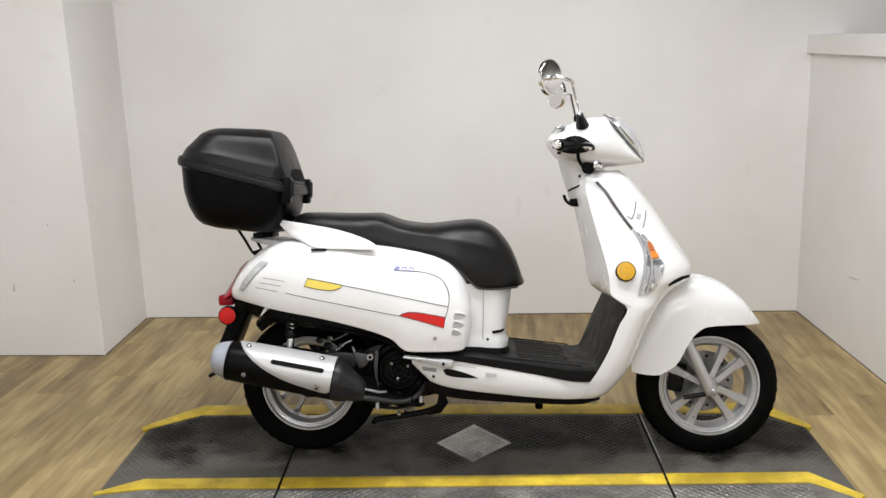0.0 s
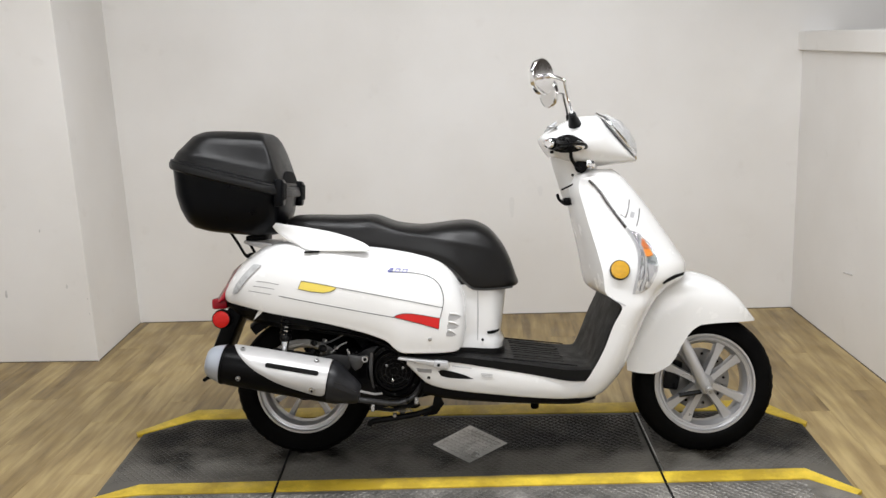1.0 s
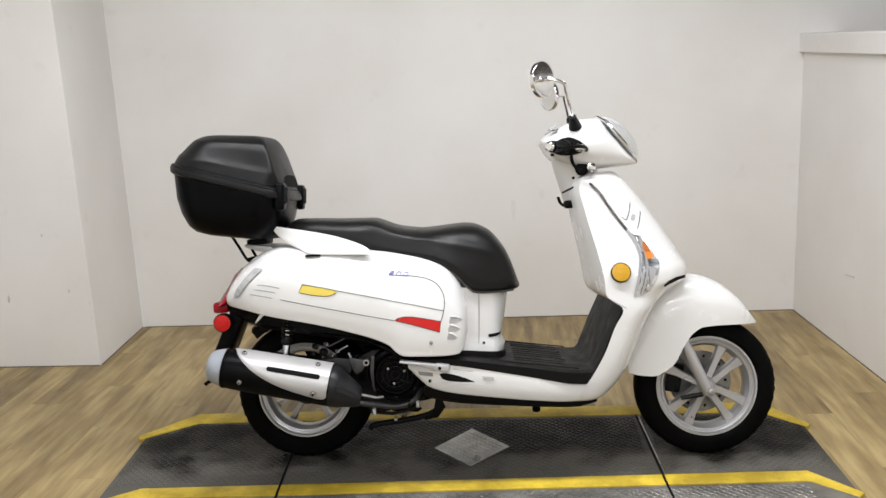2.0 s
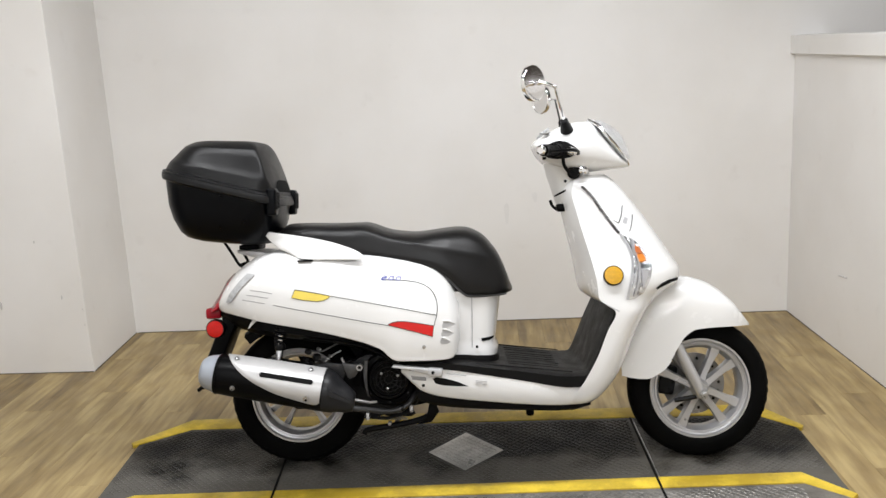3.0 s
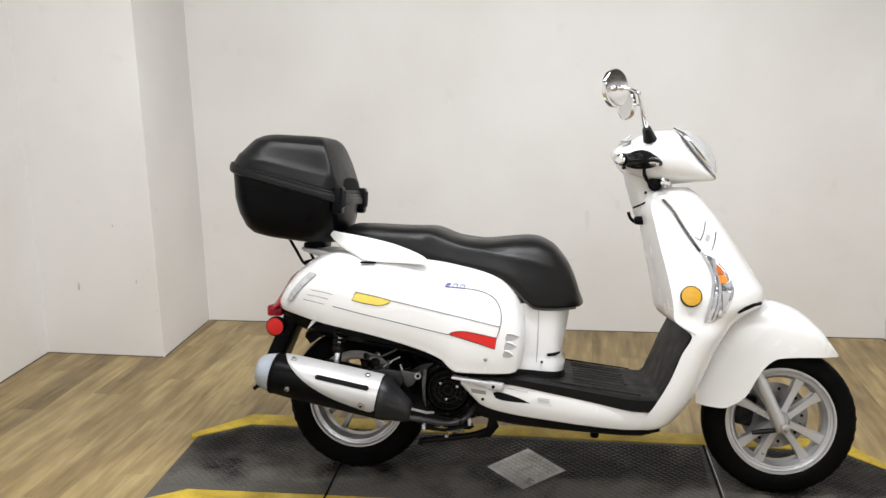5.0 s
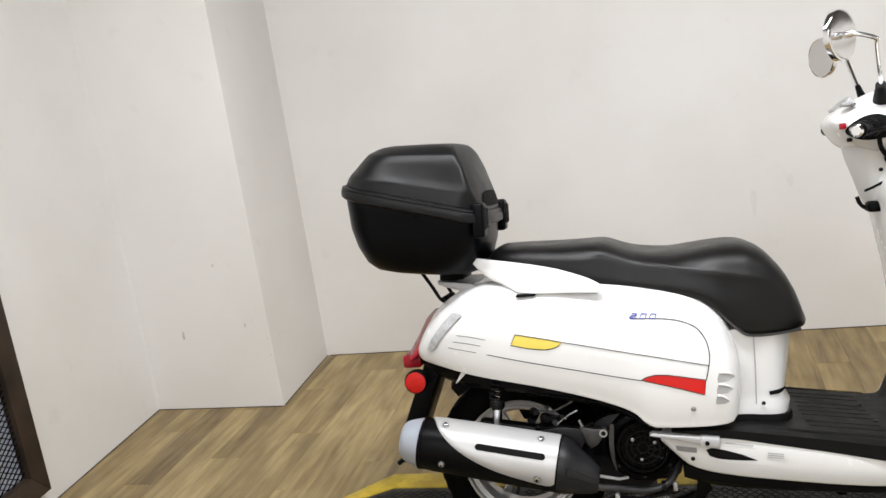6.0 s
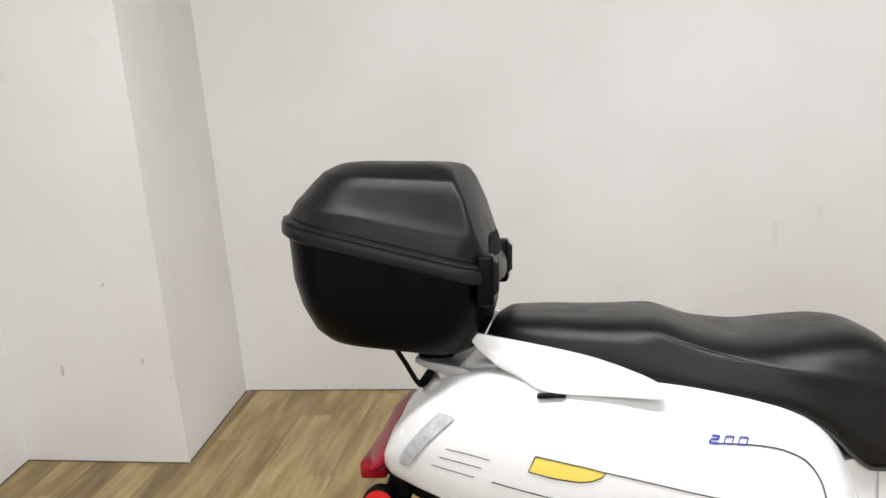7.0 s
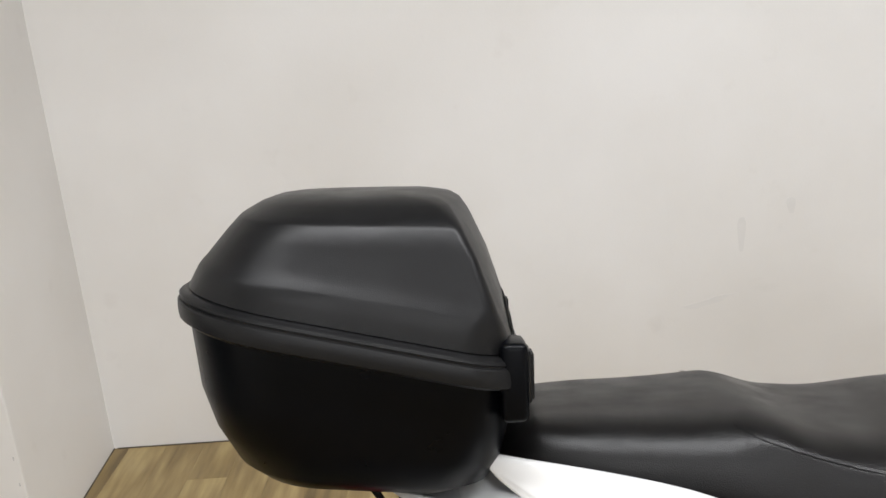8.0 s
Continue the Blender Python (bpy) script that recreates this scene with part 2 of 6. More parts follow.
SMUDGE = material("faint_smudge", (0.768, 0.755, 0.735), 0.6, 0, 0, vary=0.02, scale=30)
PLATE_GREY = material("grey_plate", (0.26, 0.26, 0.265), 0.4, 0.2, 0, vary=0.1, scale=60)
# grey that stands for the shade inside the cowl's scoops
SCOOP_SHADE = material("scoop_shade_grey", (0.42, 0.42, 0.425), 0.5, 0, 0, vary=0.1, scale=30)
GREY_INK = material("grey_sticker_and_shade_line", (0.42, 0.42, 0.43), 0.4, 0, 0.1, vary=0.08, scale=60)
FRAME_BROWN = material("rusty_brown_steel", (0.045, 0.03, 0.02), 0.6, 0.4, 0, vary=0.5, scale=9, gloss=0.15, bump=0.4, bump_scale=200)
BACKING = material("pale_blue_backing", (0.62, 0.68, 0.8), 0.6, 0, 0, vary=0.06, scale=5)
# near-black for seams, and laid flat for the shade inside slots and holes
DARK_GAP = material("dark_seam_and_hole_shade", (0.004, 0.004, 0.004), 0.8, 0, 0, shine=0.15, vary=0.2, scale=30)
SHOP_WALL = material("grey_shop_wall", (0.62, 0.61, 0.595), 0.7, 0, 0, vary=0.1, scale=1.5, bump=0.2, bump_scale=90)
# dark brown-grey standing for the unlit room past the partition
UNLIT_WALL = material("unlit_room_brown_grey", (0.13, 0.11, 0.095), 0.8, 0, 0, vary=0.1, scale=1.5, bump=0.2, bump_scale=90)
CEILING_PAINT = material("ceiling_paint", (0.12, 0.118, 0.115), 0.85, 0, 0, vary=0.03, scale=2, bump=0.2, bump_scale=90)
DIFFUSER = material("lamp_diffuser", (0.85, 0.85, 0.83), 0.5, 0, 0, vary=0.02, scale=4)


def wall_paint():
    """Off-white painted board, with faint scuffs and roller texture."""
    m = material("wall_paint", (0.76, 0.745, 0.72), 0.6, 0, 0, gloss=0.08, gloss_scale=3, bump=0.25, bump_scale=140, bump_depth=0.0008)
    nt = m.node_tree
    b = nt.nodes["Principled BSDF"]
    co = nt.nodes.new("ShaderNodeTexCoord")
    broad = nt.nodes.new("ShaderNodeTexNoise")
    broad.inputs["Scale"].default_value, broad.inputs["Detail"].default_value = 1.3, 7
    fine = nt.nodes.new("ShaderNodeTexNoise")
    fine.inputs["Scale"].default_value, fine.inputs["Detail"].default_value = 9, 8
    for n in (broad, fine):
        nt.links.new(co.outputs["Object"], n.inputs["Vector"])
    ramp = nt.nodes.new("ShaderNodeValToRGB")
    ramp.color_ramp.elements[0].position, ramp.color_ramp.elements[1].position = 0.28, 0.62
    ramp.color_ramp.elements[0].color, ramp.color_ramp.elements[1].color = (0.765, 0.744, 0.714, 1), (0.845, 0.832, 0.815, 1)
    nt.links.new(broad.outputs["Fac"], ramp.inputs["Fac"])
    dirt = nt.nodes.new("ShaderNodeValToRGB")
    dirt.color_ramp.elements[0].position, dirt.color_ramp.elements[1].position = 0.22, 0.36
    dirt.color_ramp.elements[0].color, dirt.color_ramp.elements[1].color = (0.95, 0.945, 0.94, 1), (1, 1, 1, 1)
    nt.links.new(fine.outputs["Fac"], dirt.inputs["Fac"])
    mix = nt.nodes.new("ShaderNodeMix")
    mix.data_type, mix.blend_type = "RGBA", "MULTIPLY"
    mix.inputs["Factor"].default_value = 1
    nt.links.new(ramp.outputs["Color"], mix.inputs["A"])
    nt.links.new(dirt.outputs["Color"], mix.inputs["B"])
    nt.links.new(mix.outputs["Result"], b.inputs["Base Color"])
    return m


def plank_wood():
    """Grey-brown wood-look planks: tone by piece, streaks along the grain."""
    m = material("wood_plank", (0.3, 0.22, 0.14), 0.42, 0, 0, gloss=0.08, gloss_scale=9)
    nt = m.node_tree
    b = nt.nodes["Principled BSDF"]
    co = nt.nodes.new("ShaderNodeTexCoord")
    info = nt.nodes.new("ShaderNodeObjectInfo")
    shift = nt.nodes.new("ShaderNodeVectorMath")
    shift.operation = "SCALE"
    spread = nt.nodes.new("ShaderNodeCombineXYZ")
    for k in range(3):
        nt.links.new(info.outputs["Random"], spread.inputs[k])
    nt.links.new(spread.outputs["Vector"], shift.inputs[0])
    shift.inputs["Scale"].default_value = 37
    add = nt.nodes.new("ShaderNodeVectorMath")
    nt.links.new(co.outputs["Object"], add.inputs[0])
    nt.links.new(shift.outputs["Vector"], add.inputs[1])
    maps = []
    for sx, sy, detail in ((15, 2.5, 5), (44, 4.2, 6), (150, 3, 4)):
        mp = nt.nodes.new("ShaderNodeMapping")
        mp.inputs["Scale"].default_value = (sx, sy, 1)
        n = nt.nodes.new("ShaderNodeTexNoise")
        n.inputs["Scale"].default_value, n.inputs["Detail"].default_value = 1, detail
        nt.links.new(add.outputs["Vector"], mp.inputs["Vector"])
        nt.links.new(mp.outputs["Vector"], n.inputs["Vector"])
        maps.append(n)
    ramp = nt.nodes.new("ShaderNodeValToRGB")
    e = ramp.color_ramp.elements
    e[0].position, e[0].color = 0.3, (0.15, 0.1, 0.038, 1)
    e[1].position, e[1].color = 0.68, (0.46, 0.348, 0.158, 1)
    mid = e.new(0.5)
    mid.color = (0.295, 0.209, 0.087, 1)
    blend = nt.nodes.new("ShaderNodeMath")
    blend.operation = "MULTIPLY_ADD"
    blend.inputs[1].default_value = 0.45
    nt.links.new(maps[1].outputs["Fac"], blend.inputs[0])
    part_a = nt.nodes.new("ShaderNodeMath")
    part_a.operation = "MULTIPLY"
    part_a.inputs[1].default_value = 0.55
    nt.links.new(maps[0].outputs["Fac"], part_a.inputs[0])
    nt.links.new(part_a.outputs["Value"], blend.inputs[2])
    tone = nt.nodes.new("ShaderNodeMath")
    tone.operation = "MULTIPLY_ADD"
    tone.inputs[1].default_value, tone.inputs[2].default_value = 0.2, -0.1
    nt.links.new(info.outputs["Random"], tone.inputs[0])
    total = nt.nodes.new("ShaderNodeMath")
    nt.links.new(blend.outputs["Value"], total.inputs[0])
    nt.links.new(tone.outputs["Value"], total.inputs[1])
    nt.links.new(total.outputs["Value"], ramp.inputs["Fac"])
    nt.links.new(ramp.outputs["Color"], b.inputs["Base Color"])
    bump = nt.nodes.new("ShaderNodeBump")
    bump.inputs["Strength"].default_value, bump.inputs["Distance"].default_value = 0.25, 0.0008
    nt.links.new(maps[2].outputs["Fac"], bump.inputs["Height"])
    nt.links.new(bump.outputs["Normal"], b.inputs["Normal"])
    return m


def grit_plate(name, low, high, rough, metal, near_tone=None, shine=0.5):
    """Worn tread plate: dirt in patches over dark metal."""
    m = material(name, low, rough, metal, 0, shine=shine, gloss=0.15, gloss_scale=7, bump=0.5, bump_scale=380, bump_depth=0.0008)
    nt = m.node_tree
    b = nt.nodes["Principled BSDF"]
    co = nt.nodes.new("ShaderNodeTexCoord")
    broad = nt.nodes.new("ShaderNodeTexNoise")
    broad.inputs["Scale"].default_value, broad.inputs["Detail"].default_value = 2.8, 10
    broad.inputs["Roughness"].default_value = 0.72
    nt.links.new(co.outputs["Object"], broad.inputs["Vector"])
    ramp = nt.nodes.new("ShaderNodeValToRGB")
    ramp.color_ramp.elements[0].position, ramp.color_ramp.elements[1].position = 0.45, 0.63
    ramp.color_ramp.elements[0].color, ramp.color_ramp.elements[1].color = (*low, 1), (*high, 1)
    nt.links.new(broad.outputs["Fac"], ramp.inputs["Fac"])
    nt.links.new(ramp.outputs["Color"], b.inputs["Base Color"])
    if near_tone:
        # paler tone towards the near side, with a ragged edge
        split = nt.nodes.new("ShaderNodeSeparateXYZ")
        nt.links.new(co.outputs["Object"], split.inputs[0])
        ragged = nt.nodes.new("ShaderNodeTexNoise")
        ragged.inputs["Scale"].default_value, ragged.inputs["Detail"].default_value = 7, 8
        nt.links.new(co.outputs["Object"], ragged.inputs["Vector"])
        lean = nt.nodes.new("ShaderNodeMath")
        lean.operation = "MULTIPLY_ADD"
        lean.inputs[1].default_value = 0.62
        nt.links.new(ragged.outputs["Fac"], lean.inputs[0])
        off = nt.nodes.new("ShaderNodeMath")
        off.operation = "SUBTRACT"
        nt.links.new(split.outputs["Y"], off.inputs[1])
        off.inputs[0].default_value = -0.325
        nt.links.new(off.outputs["Value"], lean.inputs[2])
        edge = nt.nodes.new("ShaderNodeMapRange")
        edge.inputs["From Min"].default_value, edge.inputs["From Max"].default_value = -0.05, 0.13
        edge.inputs["To Max"].default_value = 0.75
        nt.links.new(lean.outputs["Value"], edge.inputs["Value"])
        mix = nt.nodes.new("ShaderNodeMix")
        mix.data_type = "RGBA"
        nt.links.new(edge.outputs["Result"], mix.inputs["Factor"])
        nt.links.new(ramp.outputs["Color"], mix.inputs["A"])
        mix.inputs["B"].default_value = (*near_tone, 1)
        nt.links.new(mix.outputs["Result"], b.inputs["Base Color"])
    return m


YELLOW_PAINT = grit_plate("worn_yellow_floor_paint", (0.42, 0.29, 0.02), (0.8, 0.58, 0.05), 0.55, 0.0)
WALL = wall_paint()
WOOD = plank_wood()
BLACK_TREAD = grit_plate("black_tread_plate", (0.0022, 0.0018, 0.0012), (0.046, 0.041, 0.032), 0.46, 0.0, (0.135, 0.127, 0.112), 0.22)
DIAMOND_TREAD = grit_plate("bright_tread_plate", (0.34, 0.33, 0.31), (0.66, 0.65, 0.62), 0.36, 0.4)
GREY_TREAD = grit_plate("bare_tread_plate", (0.12, 0.115, 0.105), (0.32, 0.305, 0.28), 0.42, 0.4)


# ---- room ----
def right_x(y):
    return 1.449 + (1.579 - y) * 0.047


def left_x(y):
    return -2.449 + (1.03 - y) * 0.05


BACK, FRONT_END, PILLAR_Y, FAR_END = 1.578, -4.6, 1.015, 3.4


def wall(name, outline, low=-0.02, high=CEILING, label="off-white painted wall with faint scuffs", bevel=0.0, mat=None):
    bm = slab(outline, lambda a, b, h: (a, b, h), low, high)
    if bevel:
        edges = [e for e in bm.edges if abs(e.verts[0].co.z - e.verts[1].co.z) > 1]
        bmesh.ops.bevel(bm, geom=edges, offset=bevel, segments=3, affect="EDGES", profile=0.5)
    return tagged(part(name, bm, mat or WALL), label, "wall", kind="structure")


wall("wall_back", [(-1.95, BACK), (FAR_END, BACK), (FAR_END, BACK + 0.12), (-1.95, BACK + 0.12)])
wall("wall_right", [(right_x(BACK), BACK - 0.001), (right_x(FRONT_END), FRONT_END), (right_x(FRONT_END) + 0.12, FRONT_END), (right_x(BACK) + 0.12, BACK - 0.001)], high=1.33, label="off-white painted partition of half height")
# unseen closing wall; its dark colour stands for the dim room
wall("wall_far", [(FAR_END, BACK + 0.12), (FAR_END, FRONT_END - 0.12), (FAR_END + 0.12, FRONT_END - 0.12), (FAR_END + 0.12, BACK + 0.12)], label="added unseen wall coloured for the dim room beyond the partition", mat=UNLIT_WALL)
wall("wall_pillar", [(-2.6, PILLAR_Y), (-1.858, PILLAR_Y - 0.012), (-1.887, BACK + 0.12), (-2.6, BACK + 0.12)], bevel=0.004,
     label="off-white painted wall return that juts into the room")
wall("wall_left", [(left_x(PILLAR_Y), PILLAR_Y - 0.001), (left_x(PILLAR_Y) - 0.12, PILLAR_Y - 0.001), (left_x(FRONT_END) - 0.12, FRONT_END), (left_x(FRONT_END), FRONT_END)])
wall("wall_front", [(-2.6, FRONT_END), (FAR_END, FRONT_END), (FAR_END, FRONT_END - 0.12), (-2.6, FRONT_END - 0.12)], label="plain grey wall", mat=SHOP_WALL)
tagged(part("ceiling", box(-2.7, FAR_END + 0.1, FRONT_END - 0.1, BACK + 0.1, CEILING, CEILING + 0.1), CEILING_PAINT), "plain dark grey ceiling", "ceiling", kind="structure")

# capping board along the partition beside the front wheel
ledge = slab([(1.262, 0.0), (1.262, 0.02), (1.264, 0.022), (1.344, 0.022), (1.348, 0.018), (1.348, -0.14), (1.344, -0.144), (1.31, -0.144), (1.31, -0.126), (1.3305, -0.126), (1.3305, 0.0)],
             lambda a, b, h: (right_x(h) - b, h, a), FRONT_END + 0.001, BACK - 0.001)
tagged(part("trim", ledge, WALL), "white painted wooden capping along the partition", "ledge", kind="structure")

# fittings for the inferred strips and the added fill lamps alike
for (sx, sy), length, watts in STRIPS_AND_FILLS:
    fitting = thing("strip_and_fill_fitting", pose(sx, sy, CEILING), "white ceiling strip fitting, some placed by highlights, some added as fill", "ceiling light", "strip lights")
    part("housing", box(-length / 2 - 0.04, length / 2 + 0.04, -0.11, 0.11, -0.06, 0, 0.008), WHITE_FLAT, fitting)
    part("diffuser", box(-length / 2, length / 2, -0.085, 0.085, -0.078, -0.061, 0.006), DIFFUSER, fitting)

# dark line where the walls meet the floor
for a, b in (((-1.87, BACK - 0.0015), (right_x(BACK), BACK - 0.0015)), ((-2.45, PILLAR_Y - 0.003), (-1.86, PILLAR_Y - 0.0135)), ((-1.8565, PILLAR_Y), (-1.8825, BACK)), ((right_x(BACK) - 0.0015, BACK), (right_x(-1.5) - 0.0015, -1.5)), ((left_x(PILLAR_Y) + 0.0015, PILLAR_Y), (left_x(-1.5) + 0.0015, -1.5))):
    tagged(part("wall_foot_line", tube([(a[0], a[1], 0.0008), (b[0], b[1], 0.0008)], 0.0026, 6), FOOT_LINE), "thin dark line at the foot of the wall", "wall joint", kind="structure")

# ---- floor and its planks ----
floor = tagged(part("floor", box(-2.7, FAR_END + 0.1, FRONT_END - 0.1, BACK + 0.12, -0.12, -0.0055), DARK_GAP), "grey-brown wood-look plank floor", "floor", kind="structure")
PLANK_W, PLANK_L = 0.121, 1.05


def plank_mesh(w, l):
    bm = bmesh.new()
    c, h = 0.0005, 0.005
    top = [(-w / 2 + c, -l / 2 + c), (w / 2 - c, -l / 2 + c), (w / 2 - c, l / 2 - c), (-w / 2 + c, l / 2 - c)]
    out = [(-w / 2, -l / 2), (w / 2, -l / 2), (w / 2, l / 2), (-w / 2, l / 2)]
    a = [bm.verts.new((x, y, 0)) for x, y in top]
    b = [bm.verts.new((x, y, -c)) for x, y in out]
    d = [bm.verts.new((x, y, -h)) for x, y in out]
    bm.faces.new(a)
    for p, q in ((a, b), (b, d)):
        for i in range(4):
            bm.faces.new((p[i], q[i], q[(i + 1) % 4], p[(i + 1) % 4]))
    bmesh.ops.recalc_face_normals(bm, faces=bm.faces[:])
    me = bpy.data.meshes.new("plank")
    bm.to_mesh(me)
    bm.free()
    me.materials.append(WOOD)
    return me


# ---- the lift plate set in the floor ----
TOP = 0.012
lift = thing("lift_platform", pose(0, 0, 0), "low black tread-plate lift platform with worn yellow edges", "lift platform")


def near_y(x):
    return -0.187 + 0.025 * x


def plate(outline, low, high, bevel=0.0015):
    return slab(outline, lambda a, b, h: (a, b, h), low, high, bevel)


def treads(bm, inside, z, x0, x1, y0, y1, pitch=0.027, size=0.0115, high=0.0016):
    """Raised lozenges in alternating directions."""
    i = 0
    x = x0
    while x < x1:
        j = 0
        y = y0
        while y < y1:
            px, py = x + random.uniform(-0.0006, 0.0006), y
            if inside(px, py):
                a = radians(45 if (i + j) % 2 else -45)
                c, s = math.cos(a), math.sin(a)
                base = [(-size, 0), (0, -0.0042), (size, 0), (0, 0.0042)]
                ring = [bm.verts.new((px + c * u - s * v, py + s * u + c * v, z)) for u, v in base]
                peak = [bm.verts.new((px + c * u * 0.6, py + s * u * 0.6, z + high)) for u in (-size, size)]
                bm.faces.new((ring[0], ring[1], peak[0]))
                bm.faces.new((ring[1], peak[1], peak[0]))
                bm.faces.new((ring[1], ring[2], peak[1]))
                bm.faces.new((ring[2], ring[3], peak[1]))
                bm.faces.new((ring[3], peak[0], peak[1]))
                bm.faces.new((ring[3], ring[0], peak[0]))
            y += pitch / 2 * 1.0
            j += 1
        x += pitch / 2 * 1.0
        i += 1
    return bm


DIAMOND = [(-0.25, 0.043), (-0.12, -0.1), (0.009, 0.045), (-0.124, 0.197)]


def in_diamond(x, y, grow=1.0):
    return abs(x + 0.121) / (0.13 * grow) + abs(y - 0.046) / (0.148 * grow) < 1


SEAMS = (-0.745, 0.487)


def seam_x(k, y):
    return (SEAMS[0] - 0.05 * y, SEAMS[1] - 0.03 * y)[k]


def far_y(x):
    return 0.285 if -1.16 < x < 0.92 else (0.285 - (-1.16 - x) * 0.75 if x <= -1.16 else 0.285 - (x - 0.92) * 0.95)


for k in range(3):
    def ends(y, k=k):
        a = -1.325 + 0.02 * (0.2 - y) * 2 if k == 0 else seam_x(k - 1, y) + 0.003
        b = 1.045 if k == 2 else seam_x(k, y) - 0.003
        return a, b
    fy = 0.29
    if k == 0:
        outline = [(ends(-0.3)[0], -0.31), (-1.19, near_y(-1.19)), (ends(-0.2)[1], near_y(-0.745)), (ends(fy)[1], fy), (-1.165, fy), (-1.325, 0.165)]
    elif k == 1:
        outline = [(ends(-0.2)[0], near_y(-0.745)), (ends(-0.18)[1], near_y(0.487)), (ends(fy)[1], fy), (ends(fy)[0], fy)]
    else:
        outline = [(ends(-0.18)[0], near_y(0.487)), (0.94, near_y(0.94)), (1.05, -0.31), (1.045, 0.165), (0.925, fy), (ends(fy)[0], fy)]
    tread = part("tread_plate", plate(outline, 0.0008, TOP), BLACK_TREAD, lift)

    def inside(x, y, ends=ends):
        a, b = ends(y)
        return a + 0.015 < x < b - 0.015 and near_y(x) + 0.012 < y < far_y(x) - 0.012 and not in_diamond(x, y, 1.08)
    bm = treads(bmesh.new(), inside, TOP, -1.31, 1.04, -0.22, 0.29)
    tagged(part("tread_pattern", bm, BLACK_TREAD, tread), kind="stuff")

diamond = part("bare_diamond", plate(DIAMOND, TOP - 0.002, TOP + 0.0012, 0.0006), DIAMOND_TREAD, lift, "bare metal diamond left unpainted")
tagged(part("tread_pattern", treads(bmesh.new(), lambda x, y: in_diamond(x, y, 0.88), TOP + 0.0012, -0.25, 0.01, -0.1, 0.2), DIAMOND_TREAD, diamond), kind="stuff")

far_band = [(-1.345, 0.16), (-1.165, 0.295), (0.925, 0.295), (1.055, 0.16), (1.07, 0.185), (0.955, 0.385), (-1.19, 0.385), (-1.36, 0.185)]
part("yellow_edge", plate(far_band, 0.0008, TOP + 0.001, 0.002), YELLOW_PAINT, lift, "worn yellow painted edge")
near_band = [(-1.315, -0.325), (-1.165, near_y(-1.165) - 0.072), (0.93, near_y(0.93) - 0.072), (1.04, -0.34), (1.065, -0.315), (0.945, near_y(0.945) - 0.003), (-1.19, near_y(-1.19) - 0.003), (-1.32, -0.312)]
part("yellow_edge", plate(near_band[::-1], 0.0008, TOP + 0.001, 0.002), YELLOW_PAINT, lift, "worn yellow painted edge")
steel = [(-1.31, -0.331), (-1.31, -0.9), (1.05, -0.9), (1.05, -0.346), (0.932, near_y(0.932) - 0.078), (-1.163, near_y(-1.163) - 0.078)]
front_plate = part("tread_plate", plate(steel, 0.0008, TOP, 0.002), GREY_TREAD, lift, "bare grey steel tread plate")
tagged(part("tread_pattern", treads(bmesh.new(), lambda x, y: -1.15 < x < 0.92 and y < near_y(x) - 0.09, TOP, -1.29, 1.04, -0.56, -0.22), GREY_TREAD, front_plate), kind="stuff")
for k in range(2):
    part("seam", tube([(seam_x(k, 0.29), 0.29, TOP - 0.001), (seam_x(k, 0), 0, TOP - 0.001), (seam_x(k, -0.3), -0.29, TOP + 0.0005), (seam_x(k, -0.5) + 0.01 * k, -0.55, TOP + 0.0005)], 0.0042, 6), DARK_GAP, lift)
part("seam_edge", tube([(seam_x(1, 0.28) + 0.006, 0.28, TOP - 0.0012), (seam_x(1, -0.28) + 0.006, -0.19, TOP - 0.0012)], 0.0026, 6), STEEL, lift, "bright worn edge beside the seam")

# ---- framed mesh panel on the left wall ----
panel = thing("mesh_panel", pose(0, 0, 0), "rusty brown steel frame with expanded metal mesh over a pale panel", "mesh panel")


def on_left(a, b, h):
    return (left_x(a) + h, a, b)


Y0, Y1, Z0, Z1, FW = -0.75, 0.207, 0.073, 1.05, 0.082
for name, o in (("frame_rail", [(Y0, Z0), (Y1, Z0), (Y1 - FW, Z0 + FW), (Y0 + FW, Z0 + FW)]), ("frame_rail", [(Y0, Z1), (Y0 + FW, Z1 - FW), (Y1 - FW, Z1 - FW), (Y1, Z1)]),
                ("frame_stile", [(Y1, Z0), (Y1, Z1), (Y1 - FW, Z1 - FW), (Y1 - FW, Z0 + FW)]), ("frame_stile", [(Y0, Z0), (Y0 + FW, Z0 + FW), (Y0 + FW, Z1 - FW), (Y0, Z1)])):
    part(name, slab(o, on_left, 0.001, 0.042, 0.004), FRAME_BROWN, panel)
part("backing", slab([(Y0 + FW - 0.01, Z0 + FW - 0.01), (Y1 - FW + 0.01, Z0 + FW - 0.01), (Y1 - FW + 0.01, Z1 - FW + 0.01), (Y0 + FW - 0.01, Z1 - FW + 0.01)], on_left, 0.002, 0.006), BACKING, panel, "pale blue-white backing sheet")
bm = bmesh.new()
ya, yb, za, zb = Y0 + FW, Y1 - FW, Z0 + FW, Z1 - FW
for sgn in (-1, 1):
    k = -2.0
    while k < 3.0:
        # a strand runs along z = k + sgn * 0.62 * y, cut to the opening
        pts = []
        for y in np.linspace(ya, yb, 60):
            z = k + sgn * 0.62 * y
            if za <= z <= zb:
                pts.append(on_left(y, z, 0.018 + 0.003 * sgn))
        if len(pts) > 1:
            tube([pts[0], pts[-1]], 0.0022, 4, bm)
        k += 0.021
tagged(part("wire_mesh", bm, TRIM_BLACK, panel, "dark expanded metal mesh"), kind="stuff")

